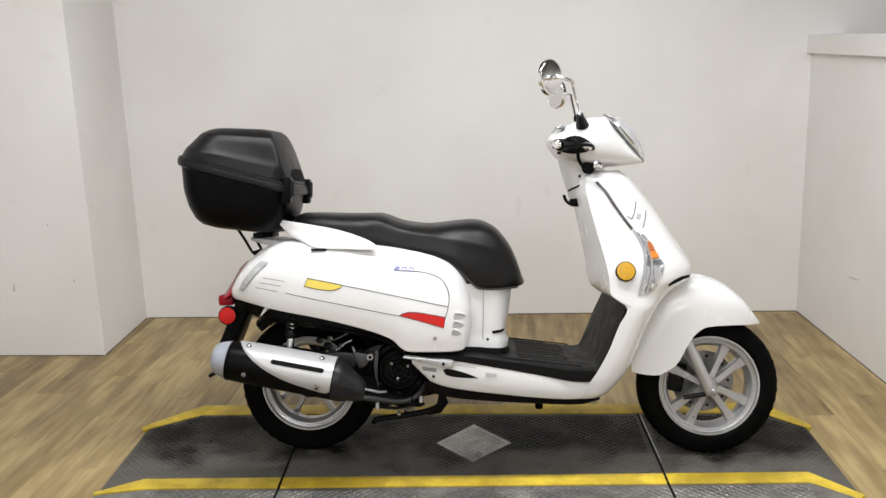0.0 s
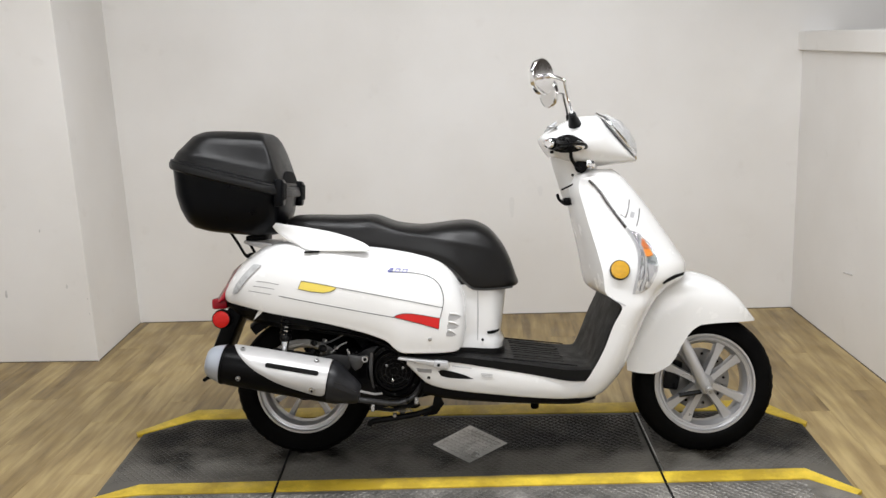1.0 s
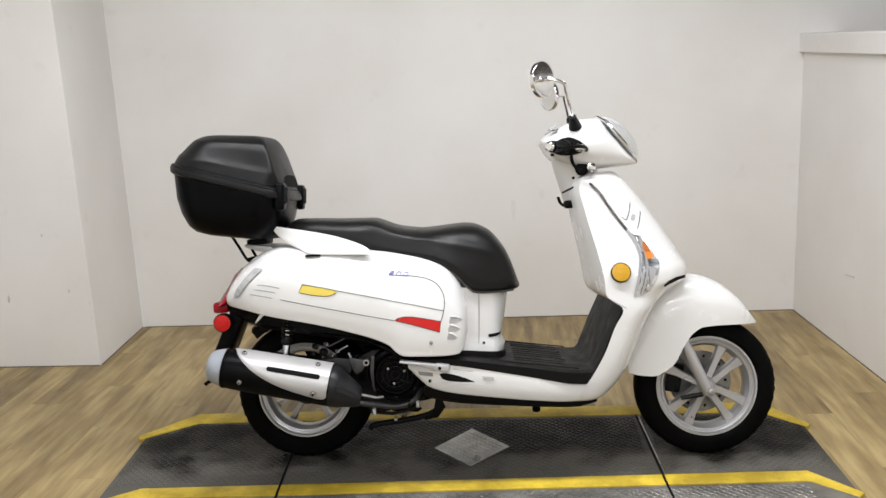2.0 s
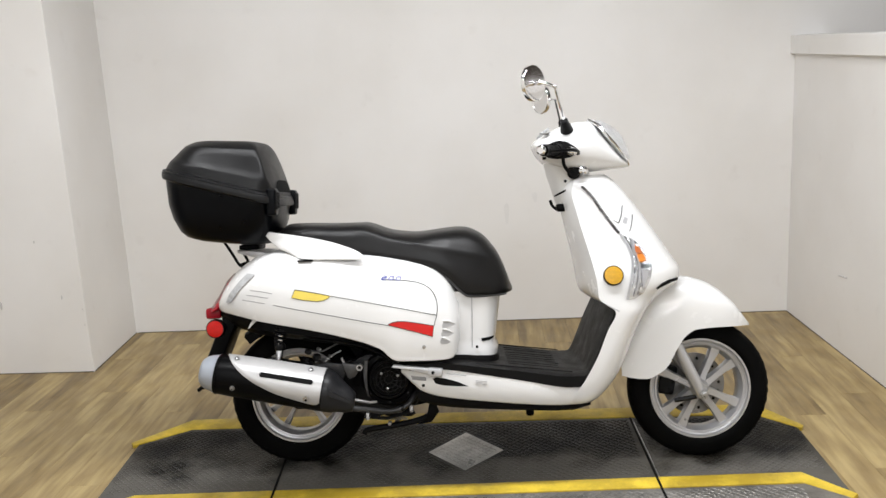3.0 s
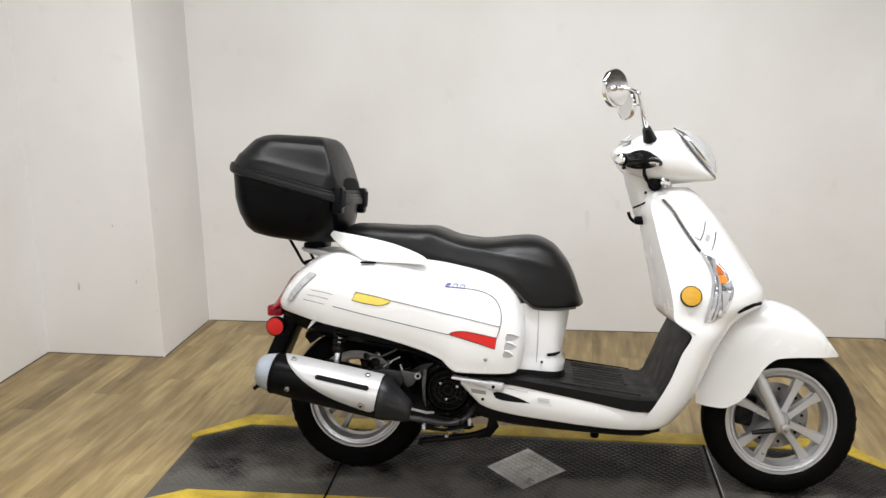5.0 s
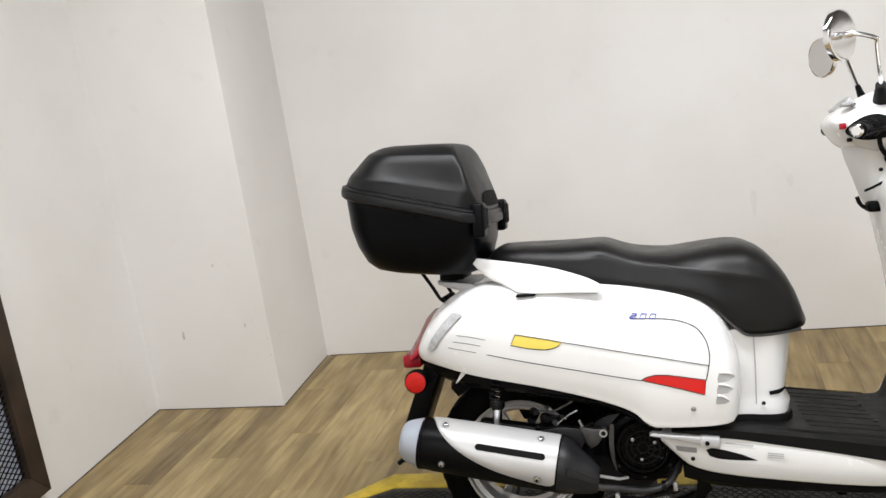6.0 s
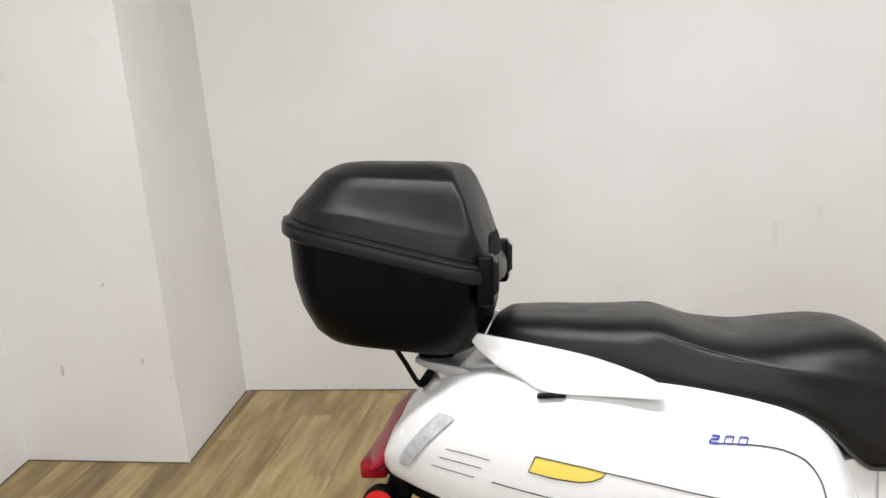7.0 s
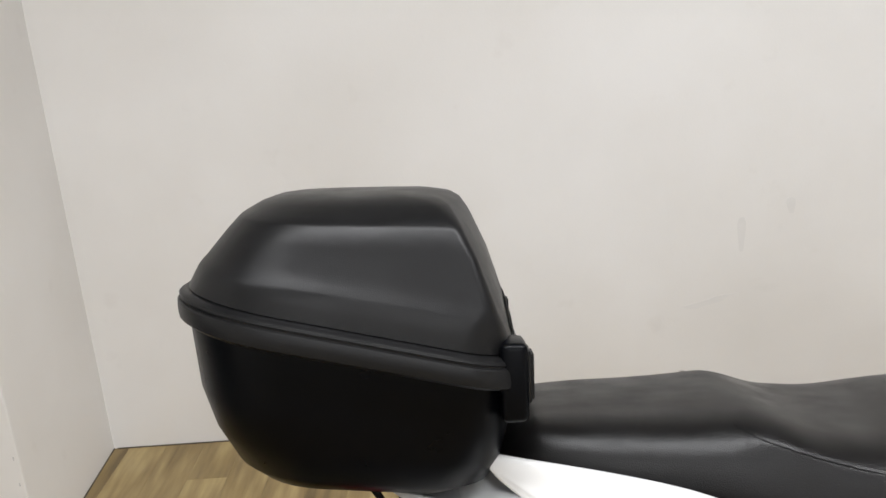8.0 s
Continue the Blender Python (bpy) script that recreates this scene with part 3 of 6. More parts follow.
# rubbed streak on the partition
tagged(part("scuff_mark", tube([(right_x(0.999) - 0.0005, 0.999, 0.332), (right_x(0.914) - 0.0005, 0.914, 0.342)], 0.0035, 6), SCUFF), "short grey rubbed streak on the partition", "scuff", "wall scuffs")
# scuffs on the walls: place, size, turn
for n, (x, y, z, w, h, axis) in enumerate([(-2.25, PILLAR_Y - 0.009, 0.33, 0.004, 0.018, "y"), (-1.96, PILLAR_Y - 0.011, 0.36, 0.0035, 0.01, "y"), (-2.05, PILLAR_Y - 0.0105, 0.62, 0.003, 0.007, "y")]):
    o = ring_outline([(x - w, z - h * 0.6), (x + w * 0.4, z - h), (x + w, z + h * 0.2), (x + w * 0.2, z + h), (x - w * 0.6, z + h * 0.4)], 3)
    tagged(part("scuff_mark", slab(o, lambda a, b, hh, y=y: (a, y - 0.0015 + hh, b), -0.0006, 0.004), SCUFF), "small grey scuff on the painted wall", "scuff", "wall scuffs")


# faint smudges on the back wall: middle, half size, tilt
for x, z, w, h, tilt in ((0.069, 0.553, 0.011, 0.065, 0.0), (-0.02, 0.352, 0.07, 0.011, 0.25), (0.21, 0.63, 0.012, 0.03, 0.1)):
    o = [(x + w * math.cos(a) * (1 + 0.25 * math.sin(3 * a)) - tilt * h * math.sin(a), z + h * math.sin(a) * (1 + 0.2 * math.cos(2 * a)) + tilt * w * math.cos(a)) for a in (2 * math.pi * k / 24 for k in range(24))]
    tagged(part("smudge", slab(o, lambda a, b, hh: (a, BACK - 0.0004 - hh, b), -0.002, 0.0003), SMUDGE), "faint grey smudge on the painted wall", "smudge", "wall smudges")
for z in (0.299, 0.227):
    tagged(part("nick", box(-1.8725, -1.8695, PILLAR_Y - 0.0130, PILLAR_Y - 0.0075, z - 0.005, z + 0.005, 0.0008), SCUFF), "small grey nick at the wall's corner", "nick", "wall nicks")

# ---- the scooter: x forward, y to its left, z up, leaning on its side stand ----
SCOOTER = pose(0, -0.012, 0.012, 0, 0, 2.3) @ pose(0, 0, 0, -7.5, 0, 0) @ pose(0, -0.22, 0.55, -2.5, 0, 0) @ pose(0, 0.22, -0.55)
scooter = thing("scooter", SCOOTER, "white scooter with black seat leaning on its stand", "scooter")


def section(points, n=5):
    """A smooth half section (y, z), mirrored into a whole ring."""
    half = smooth_path([(0, a, b) for a, b in points], n)
    near = [(p.y, p.z) for p in half]
    return near + [(-a, b) for a, b in near[::-1]]


def along_x(rows, xs, shape, n=5):
    rings = []
    for x in xs:
        v = table(rows, x)
        rings.append([(x, a, b) for a, b in section(shape(*v), n)])
    return rings


def spaced(a, b, n):
    return [a + (b - a) * i / n for i in range(n + 1)]


# rear cowl: x, top, bottom, half width
COWL = [(-0.908, 0.592, 0.572, 0.07), (-0.885, 0.638, 0.564, 0.118), (-0.845, 0.683, 0.558, 0.16), (-0.80, 0.714, 0.550, 0.193), (-0.74, 0.742, 0.537, 0.222), (-0.69, 0.75, 0.528, 0.238),
        (-0.60, 0.745, 0.512, 0.257), (-0.46, 0.732, 0.478, 0.274), (-0.38, 0.724, 0.451, 0.284), (-0.353, 0.72, 0.436, 0.286), (-0.333, 0.7165, 0.414, 0.2875), (-0.312, 0.7125, 0.404, 0.288), (-0.24, 0.698, 0.401, 0.286),
        (-0.19, 0.678, 0.40, 0.28), (-0.15, 0.645, 0.401, 0.266), (-0.128, 0.61, 0.42, 0.247), (-0.116, 0.575, 0.47, 0.225)]


def cowl_shape(t, b, w):
    h = t - b
    return [(-w * 0.6, b + 0.012), (-(w - 0.02), b + 0.001), (-(w - 0.006), b + 0.06 * h), (-w, b + 0.3 * h), (-(w - 0.008), b + 0.58 * h), (-(w - 0.042) , b + 0.83 * h), (-max(0.02, w - 0.1), t), (-max(0.01, (w - 0.1) * 0.4), t + 0.004)]


rings = along_x(COWL, spaced(-0.908, -0.116, 60), cowl_shape)
bm = loft(rings)
COWL_TREE = surface(bm)
cowl = part("rear_cowl", bm, WHITE, scooter, "glossy white side and tail panel", 50)

# seat: x, top, lower edge, half width
SEAT = [(-0.708, 0.79, 0.778, 0.065), (-0.70, 0.806, 0.775, 0.09), (-0.685, 0.824, 0.77, 0.108), (-0.655, 0.837, 0.764, 0.123), (-0.60, 0.836, 0.755, 0.138), (-0.52, 0.832, 0.742, 0.15), (-0.42, 0.829, 0.724, 0.166), (-0.32, 0.80, 0.709, 0.182),
        (-0.245, 0.791, 0.696, 0.192), (-0.19, 0.795, 0.678, 0.195), (-0.15, 0.799, 0.65, 0.194), (-0.115, 0.801, 0.612, 0.19), (-0.087, 0.799, 0.59, 0.185), (-0.041, 0.780, 0.586, 0.172),
        (0.005, 0.731, 0.586, 0.15), (0.035, 0.672, 0.586, 0.12), (0.052, 0.618, 0.586, 0.08), (0.060, 0.598, 0.588, 0.04)]


def seat_shape(t, b, w):
    h = t - b
    return [(-w * 0.5, b - 0.004), (-(w - 0.012), b - 0.003), (-w, b + 0.1 * h), (-(w * 0.985), b + 0.36 * h), (-(w * 0.925), b + 0.63 * h), (-(w * 0.8), b + 0.835 * h), (-(w * 0.6), b + 0.95 * h), (-(w * 0.3), b + 0.99 * h), (-(w * 0.1), t)]


bm = loft(along_x(SEAT, spaced(-0.708, 0.060, 90), seat_shape, 8))
for v in bm.verts:
    # stitched step between passenger and rider
    x, y, z = v.co
    line = -0.40 + max(0, 0.80 - z) * 2.0
    # piped ridge from the hump down along the flank, hollow below it
    ridge = float(table([(-0.46, 0.822), (-0.441, 0.816), (-0.389, 0.80), (-0.336, 0.781), (-0.268, 0.763), (-0.209, 0.749), (-0.12, 0.73), (0.03, 0.69)], x)[0])
    fade = max(0.0, min(1.0, (x + 0.47) / 0.06)) * max(0.0, min(1.0, (0.03 - x) / 0.1)) * min(1.0, abs(y) / 0.08)
    v.co.y += (1 if y > 0 else -1) * fade * (0.0026 * math.exp(-((z - ridge) / 0.009) ** 2) - 0.0016 * math.exp(-((z - ridge + 0.03) / 0.02) ** 2))
    lift_up = math.exp(-((x - line) / 0.035) ** 2) * 0.0022
    v.co.z += lift_up * max(0, min(1, (z - 0.74) / 0.05))
SEAT_TREE = surface(bm)
seat = part("seat", bm, VINYL, scooter, "black vinyl two-up seat with a stepped top", 60)
for side in (-1, 1):
    part("seam", stripe([(-0.438, 0.822), (-0.418, 0.811), (-0.389, 0.80), (-0.336, 0.781), (-0.268, 0.763), (-0.209, 0.749)], SEAT_TREE, 0.0026, 0.0006, side, 12), VINYL, seat)

# grey bead along the lower edge of the seat
for side in (-1, 1):
    bead = []
    for x in spaced(-0.42, 0.035, 40):
        t, b, w = table(SEAT, x)
        bead.append((x, side * (w - 0.012), b - 0.005))
    part("seat_bead", tube(bead, 0.0042, 6), BEAD_GREY, seat, "thin grey bead under the seat")

# side fins beside the seat
FIN = [(-0.724, 0.817), (-0.685, 0.811), (-0.626, 0.801), (-0.567, 0.79), (-0.511, 0.777), (-0.455, 0.758), (-0.423, 0.744), (-0.409, 0.734), (-0.404, 0.727), (-0.413, 0.719), (-0.46, 0.7195), (-0.516, 0.7215), (-0.572, 0.7245), (-0.608, 0.729), (-0.634, 0.741), (-0.672, 0.758), (-0.692, 0.7725), (-0.712, 0.79), (-0.726, 0.808)]
for side in (-1, 1):
    o = ring_outline(FIN, 2)
    bm = slab(o, lambda a, b, h, side=side: (a, side * (0.146 + (a + 0.72) * 0.235 + h * (0.7 + 0.3 * math.sin(max(0, min(1, (a + 0.73) / 0.33)) * math.pi)) - (b - 0.72) * 0.18 + max(0, 0.75 - b) * (0.34 + 0.45 * max(0.0, min(1.0, (-0.5 - a) / 0.08)))), b), -0.006, 0.011, 0.004, 3)
    fin = part("grab_fin", bm, WHITE, scooter, "white grab-rail fin", 50)
    part("slot", box(-0.612, -0.565, side * 0.201 - 0.012, side * 0.201 + 0.012, 0.7195, 0.7245, 0.0015), TRIM_BLACK, fin, "dark slot under the fin")

# carrier under the top box
bm = slab([(-0.836, -0.055), (-0.815, -0.08), (-0.74, -0.118), (-0.60, -0.15), (-0.56, -0.12), (-0.56, 0.12), (-0.60, 0.15), (-0.74, 0.118), (-0.815, 0.08), (-0.836, 0.055)],
          lambda a, b, h: (a, b, 0.771 - (a + 0.97) * 0.08 - max(0, a + 0.74) * 0.32 + h * min(1.0, 0.35 + max(0.0, a + 0.836) * 5)), -0.03, 0.0, 0.004)
part("luggage_carrier", bm, RACK_GREY, scooter, "silver-grey painted luggage carrier")
hook = [q + Vector((0.012, 0, 0)) for q in smooth_path([(-0.89, -0.05, 0.786), (-0.868, -0.05, 0.75), (-0.848, -0.05, 0.714), (-0.84, -0.044, 0.707), (-0.838, 0.01, 0.707), (-0.84, 0.072, 0.707), (-0.847, 0.08, 0.716), (-0.862, 0.08, 0.748), (-0.866, 0.08, 0.77)], 4)]
hook_part = part("luggage_hook", tube(hook, 0.0048, 8), TRIM_BLACK, scooter, "black bent-wire luggage hook")
part("rubber_sleeve", tube([(-0.8275, -0.038, 0.7075), (-0.826, 0.0, 0.7075), (-0.8275, 0.068, 0.7075)], [0.0085, 0.0095, 0.0085], 8), RUBBER, hook_part)

# decals and pinstripes on the cowl
for side in (-1, 1):
    yellow = [(-0.617, 0.636), (-0.58, 0.629), (-0.54, 0.621), (-0.507, 0.613), (-0.515, 0.606), (-0.53, 0.600), (-0.55, 0.598), (-0.59, 0.603), (-0.629, 0.612)]
    red = [(-0.335, 0.519), (-0.325, 0.525), (-0.305, 0.529), (-0.28, 0.5275), (-0.25, 0.522), (-0.196, 0.510), (-0.201, 0.477), (-0.25, 0.494), (-0.30, 0.509)]
    for name, o, mat in (("yellow_decal", yellow, YELLOW_DECAL), ("red_decal", red, RED_DECAL)):
        part(name, wrap(o, COWL_TREE, 0.0008, 0, side), mat, cowl, sharp=80)
        part("decal_outline", stripe(o + o[:1], COWL_TREE, 0.002, 0.0014, side, 1), INK, cowl)
    for o in ([(-0.507, 0.613), (-0.43, 0.597), (-0.347, 0.579), (-0.26, 0.559), (-0.187, 0.541)], [(-0.69, 0.591), (-0.60, 0.572), (-0.522, 0.556), (-0.43, 0.537), (-0.335, 0.518)],
              [(-0.344, 0.6545), (-0.31, 0.652), (-0.27, 0.6475), (-0.235, 0.639), (-0.205, 0.622), (-0.188, 0.595), (-0.183, 0.565), (-0.187, 0.538), (-0.196, 0.508)],
              [(-0.766, 0.637), (-0.728, 0.633), (-0.691, 0.626)], [(-0.778, 0.622), (-0.741, 0.618), (-0.705, 0.612)], [(-0.793, 0.607), (-0.755, 0.602), (-0.718, 0.596)]):
        short = len(o) == 3
        part("pinstripe", stripe(o, COWL_TREE, 0.0018 if short else 0.0021, 0.0006, side), PALE_INK if short else INK, cowl)
    marker = [(-0.779, 0.686), (-0.751, 0.684), (-0.772, 0.666), (-0.797, 0.644), (-0.819, 0.62), (-0.838, 0.598), (-0.856, 0.597), (-0.84, 0.626), (-0.808, 0.661)]
    part("side_marker", wrap(marker, COWL_TREE, 0.001, 0.004, side), LENS_FROST, scooter, "pale ribbed side marker lens")
    part("marker_edge", stripe(marker + marker[:1], COWL_TREE, 0.0018, 0.0012, side, 2), GREY_INK, cowl)
    # capacity number: squared slanting digits sitting on the pinstripe
    digits = {"2": (((0.1, 1.0), (0.95, 1.0), (0.9, 0.52), (0.08, 0.48), (0.0, 0.0), (0.95, 0.0)),), "0": (((0.02, 0.0), (0.1, 1.0), (1.0, 1.0), (0.92, 0.0), (0.02, 0.0)),)}
    for k, digit in enumerate("200"):
        bm = bmesh.new()
        for line in digits[digit]:
            for (u0, v0), (u1, v1) in zip(line, line[1:]):
                ends_ = []
                for u, v in ((u0, v0), (u1, v1)):
                    px = -0.350 + 0.0215 * k + 0.0135 * u + 0.004 * v
                    ends_.append((px if side < 0 else -0.638 - px + 0.0, 0.6555 - 0.0022 * k - 0.0016 * u + 0.0095 * v))
                join(bm, stripe(ends_, COWL_TREE, 0.0026 if v0 == v1 == 1.0 or digit == "2" else 0.0019, 0.0012, side, 4))
        part("number_decal", bm, BLUE_INK, cowl, "blue digit " + digit, recalc=False)
    # screw near the lower front corner
    hit, normal, _, _ = COWL_TREE.ray_cast(Vector((-0.228, side, 0.447)), Vector((0, -side, 0)))
    part("screw", lathe([(0.006, 0.0), (0.006, 0.0015), (0.003, 0.0025)], Matrix.Translation(hit) @ pose(0, 0, 0, 90 if side < 0 else -90), 12), STEEL, cowl)
    # three scoops at the cowl's front edge, shade painted grey, raised lip above each
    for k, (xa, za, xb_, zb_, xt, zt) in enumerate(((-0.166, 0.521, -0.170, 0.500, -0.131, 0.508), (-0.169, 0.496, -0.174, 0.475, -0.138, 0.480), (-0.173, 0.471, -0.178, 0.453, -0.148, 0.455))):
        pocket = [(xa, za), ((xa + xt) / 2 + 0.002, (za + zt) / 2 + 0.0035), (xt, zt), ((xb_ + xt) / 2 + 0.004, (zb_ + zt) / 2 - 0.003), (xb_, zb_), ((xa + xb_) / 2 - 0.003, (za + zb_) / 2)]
        part("scoop", wrap(pocket, COWL_TREE, 0.0006, 0, side, 2), SCOOP_SHADE, cowl, "grey patch for the shade inside an air scoop", sharp=80)
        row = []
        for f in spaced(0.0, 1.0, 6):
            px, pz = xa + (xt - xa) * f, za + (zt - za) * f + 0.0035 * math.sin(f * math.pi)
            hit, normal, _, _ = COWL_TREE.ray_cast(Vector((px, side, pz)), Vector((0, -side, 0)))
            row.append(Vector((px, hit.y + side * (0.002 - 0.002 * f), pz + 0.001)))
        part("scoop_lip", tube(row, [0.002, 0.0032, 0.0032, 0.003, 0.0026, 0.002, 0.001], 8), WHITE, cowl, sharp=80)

# tail light and rear reflectors
tail = [(-0.858, 0.676, 0.024, 0.07), (-0.882, 0.652, 0.03, 0.088), (-0.908, 0.608, 0.03, 0.1), (-0.932, 0.574, 0.03, 0.1), (-0.944, 0.562, 0.02, 0.09)]
rings = []
for x, z, d, w in tail:
    rings.append([(x - d * 0.25 * math.cos(a) + 0.02 * (1 - math.cos(a)) * 0.5 + d * abs(math.sin(a)) * 0.7, w * math.sin(a), z + d * 0.18 * math.cos(a)) for a in (2 * math.pi * k / 28 for k in range(28))])
tail_light = part("tail_light", loft(rings), RED_LENS, scooter, "tall red tail light lens", 60)
part("lamp_foot", box(-0.95, -0.90, -0.07, 0.07, 0.537, 0.572, 0.008), RED_LENS, tail_light)
for side in (-1, 1):
    base = pose(-0.905, side * 0.118, 0.511, 90 if side < 0 else -90)
    rim = part("rear_reflector", lathe([(0.02, -0.022), (0.03, -0.018), (0.0315, -0.004), (0.0305, 0.006), (0.028, 0.009)], base, 32), TRIM_BLACK, scooter, "round red reflector in a black ring")
    part("lens", lathe([(0.0265, 0.002), (0.0265, 0.0105), (0.018, 0.0122), (0.001, 0.0128)], base, 32), RED_REFLECTOR, rim)

# black inner mudguard and number plate bracket
REAR = (-0.674, 0.075, 0.254)
bm = box(-0.04, 0.01, -0.07, 0.07, -0.2, 0.04, 0.012, 2, None, pose(-0.858, 0, 0.53, 0, 24, 0))
part("plate_bracket", bm, TRIM_BLACK, scooter, "black rear bracket arm")
part("under_tail", loft(along_x([(-0.90, 0.575, 0.535, 0.06), (-0.85, 0.58, 0.505, 0.11), (-0.75, 0.57, 0.475, 0.15), (-0.6, 0.55, 0.455, 0.18), (-0.45, 0.52, 0.43, 0.2), (-0.32, 0.46, 0.405, 0.21)], spaced(-0.90, -0.32, 10),
                               lambda t, b, w: [(-w * 0.5, b), (-w, b + 0.3 * (t - b)), (-w, t - 0.2 * (t - b)), (-w * 0.5, t)], 2)), TRIM_BLACK, scooter)
arc = [(-0.672 + 0.268 * math.cos(a), 0.256 + 0.268 * math.sin(a)) for a in (radians(20 + 10 * k) for k in range(12))]
bm = bmesh.new()
rows_ = []
for x, z in arc:
    dx, dz = (x + 0.672) / 0.268, (z - 0.256) / 0.268
    ring = [(-0.075, -0.03), (-0.07, 0.0), (-0.03, 0.012), (0.03, 0.012), (0.07, 0.0), (0.075, -0.03), (0.068, -0.03), (0.06, -0.006), (-0.06, -0.006), (-0.068, -0.03)]
    rows_.append([(x + dx * h, REAR[1] + y, z + dz * h) for y, h in ring])
loft(rows_, True, True, bm)
part("inner_mudguard", bm, TRIM_BLACK, scooter, "black inner rear mudguard")
# black sheet added to keep the space behind the engine dark
part("dark_backing_sheet", slab([(-0.74, 0.52), (-0.72, 0.42), (-0.68, 0.33), (-0.45, 0.27), (-0.22, 0.27), (-0.22, 0.42), (-0.4, 0.50), (-0.6, 0.545), (-0.74, 0.55)], lambda a, b, h: (a, h, b), 0.155, 0.17, 0.003), TRIM_BLACK, scooter, "added black sheet for the darkness behind the engine")
part("white_tab", slab([(-0.768, 0.548), (-0.755, 0.541), (-0.778, 0.52), (-0.792, 0.508), (-0.787, 0.518), (-0.779, 0.532)], lambda a, b, h: (a, -0.165 + h, b), 0, 0.004, 0.001), WHITE, scooter)


# ---- wheels ----
def wheel(name, place, radius, half, pairs, label, rr=0.158, deep_set=0.22, slim=1.0):
    m = Matrix.Translation(place) @ pose(0, 0, 0, 90)
    base = part(name, lathe([(0.022, -half * 0.8), (0.03, -half * 0.5), (0.03, half * 0.5), (0.022, half * 0.8)], m, 24), ALLOY, scooter, label)
    prof = smooth_path([(rr + 0.012, -half * 0.8, 0), (rr + 0.02, -half * 0.95, 0), (rr + 0.035, -half, 0), (radius - 0.018, -half * 0.86, 0), (radius - 0.004, -half * 0.52, 0), (radius, 0, 0),
                        (radius - 0.004, half * 0.52, 0), (radius - 0.018, half * 0.86, 0), (rr + 0.035, half, 0), (rr + 0.02, half * 0.95, 0), (rr + 0.012, half * 0.8, 0)], 4)
    prof = [(p.x, p.y) for p in prof] + [(rr - 0.006, half * 0.4), (rr - 0.006, -half * 0.4)]
    bm = bmesh.new()
    rings = [[m @ Vector((r * math.cos(a), r * math.sin(a), h)) for r, h in prof] for a in (2 * math.pi * k / 72 for k in range(72))]
    vs = [[bm.verts.new(p) for p in r] for r in rings]
    for i in range(72):
        for j in range(len(prof)):
            bm.faces.new((vs[i][j], vs[(i + 1) % 72][j], vs[(i + 1) % 72][(j + 1) % len(prof)], vs[i][(j + 1) % len(prof)]))
    tyre = part("tyre", bm, RUBBER, base, "black rubber tyre")
    bm = bmesh.new()
    for k in range(44):
        # slanted tread blocks on both shoulders
        for s in (-1, 1):
            a = 2 * math.pi * (k + 0.5 * (s > 0)) / 44
            q = []
            for da, h, r in ((-0.05, 0.55, radius - 0.0045), (0.01, 0.55, radius - 0.0045), (0.05, 0.9, radius - 0.0235), (-0.01, 0.9, radius - 0.0235)):
                for lift_ in (-0.003, 0.0011):
                    q.append(bm.verts.new(m @ Vector(((r + lift_) * math.cos(a + da), (r + lift_) * math.sin(a + da), s * half * (h + (lift_ > 0) * 0.02)))))
            low, high = q[0::2], q[1::2]
            bm.faces.new(high)
            for i in range(4):
                bm.faces.new((low[i], low[(i + 1) % 4], high[(i + 1) % 4], high[i]))
    tagged(part("tyre_tread", bm, RUBBER, tyre), kind="stuff")
    ring = [(rr - 0.012, -half * 0.55), (rr + 0.004, -half * 0.74), (rr + 0.013, -half * 0.86), (rr + 0.015, -half * 0.78), (rr + 0.008, -half * 0.6), (rr - 0.002, -half * 0.35), (rr - 0.004, half * 0.35), (rr + 0.008, half * 0.6),
            (rr + 0.015, half * 0.78), (rr + 0.014, half * 0.88), (rr + 0.008, half * 0.88), (rr + 0.005, half * 0.7), (rr - 0.001, half * 0.66), (rr - 0.004, half * 0.74), (rr - 0.009, half * 0.72), (rr - 0.012, half * 0.52), (rr - 0.018, half * 0.4), (rr - 0.02, half * 0.25), (rr - 0.02, -half * 0.3)]
    bm = bmesh.new()
    rings = [[m @ Vector((r * math.cos(a), r * math.sin(a), h)) for r, h in ring] for a in (2 * math.pi * k / 72 for k in range(72))]
    vs = [[bm.verts.new(p) for p in r] for r in rings]
    for i in range(72):
        for j in range(len(ring)):
            bm.faces.new((vs[i][j], vs[(i + 1) % 72][j], vs[(i + 1) % 72][(j + 1) % len(ring)], vs[i][(j + 1) % len(ring)]))
    part("rim", bm, ALLOY, base, "silver painted cast rim")
    for mid in pairs:
        for s in (-1, 1):
            a0, a1 = radians(mid + s * 22), radians(mid + s * 15.5)
            path = [(0.024, a0, 0.014, 0.024), (0.05, a0 * 0.4 + a1 * 0.6, 0.0115, 0.02), (0.1, a1, 0.013, 0.015), (rr - 0.012, a1, 0.0185, 0.016)]
            rings = []
            for r, a, wide, deep in path:
                c = Vector((r * math.cos(a), r * math.sin(a), half * deep_set))
                t = Vector((-math.sin(a), math.cos(a), 0))
                z = Vector((0, 0, 1))
                rings.append([m @ (c + t * u * wide * slim + z * v * deep) for u, v in ((-1, -0.7), (-0.96, 0.8), (-0.8, 1), (0.8, 1), (0.96, 0.8), (1, -0.7), (0, -1))])
            part("spoke", loft(rings), ALLOY, base, sharp=40)
    return base


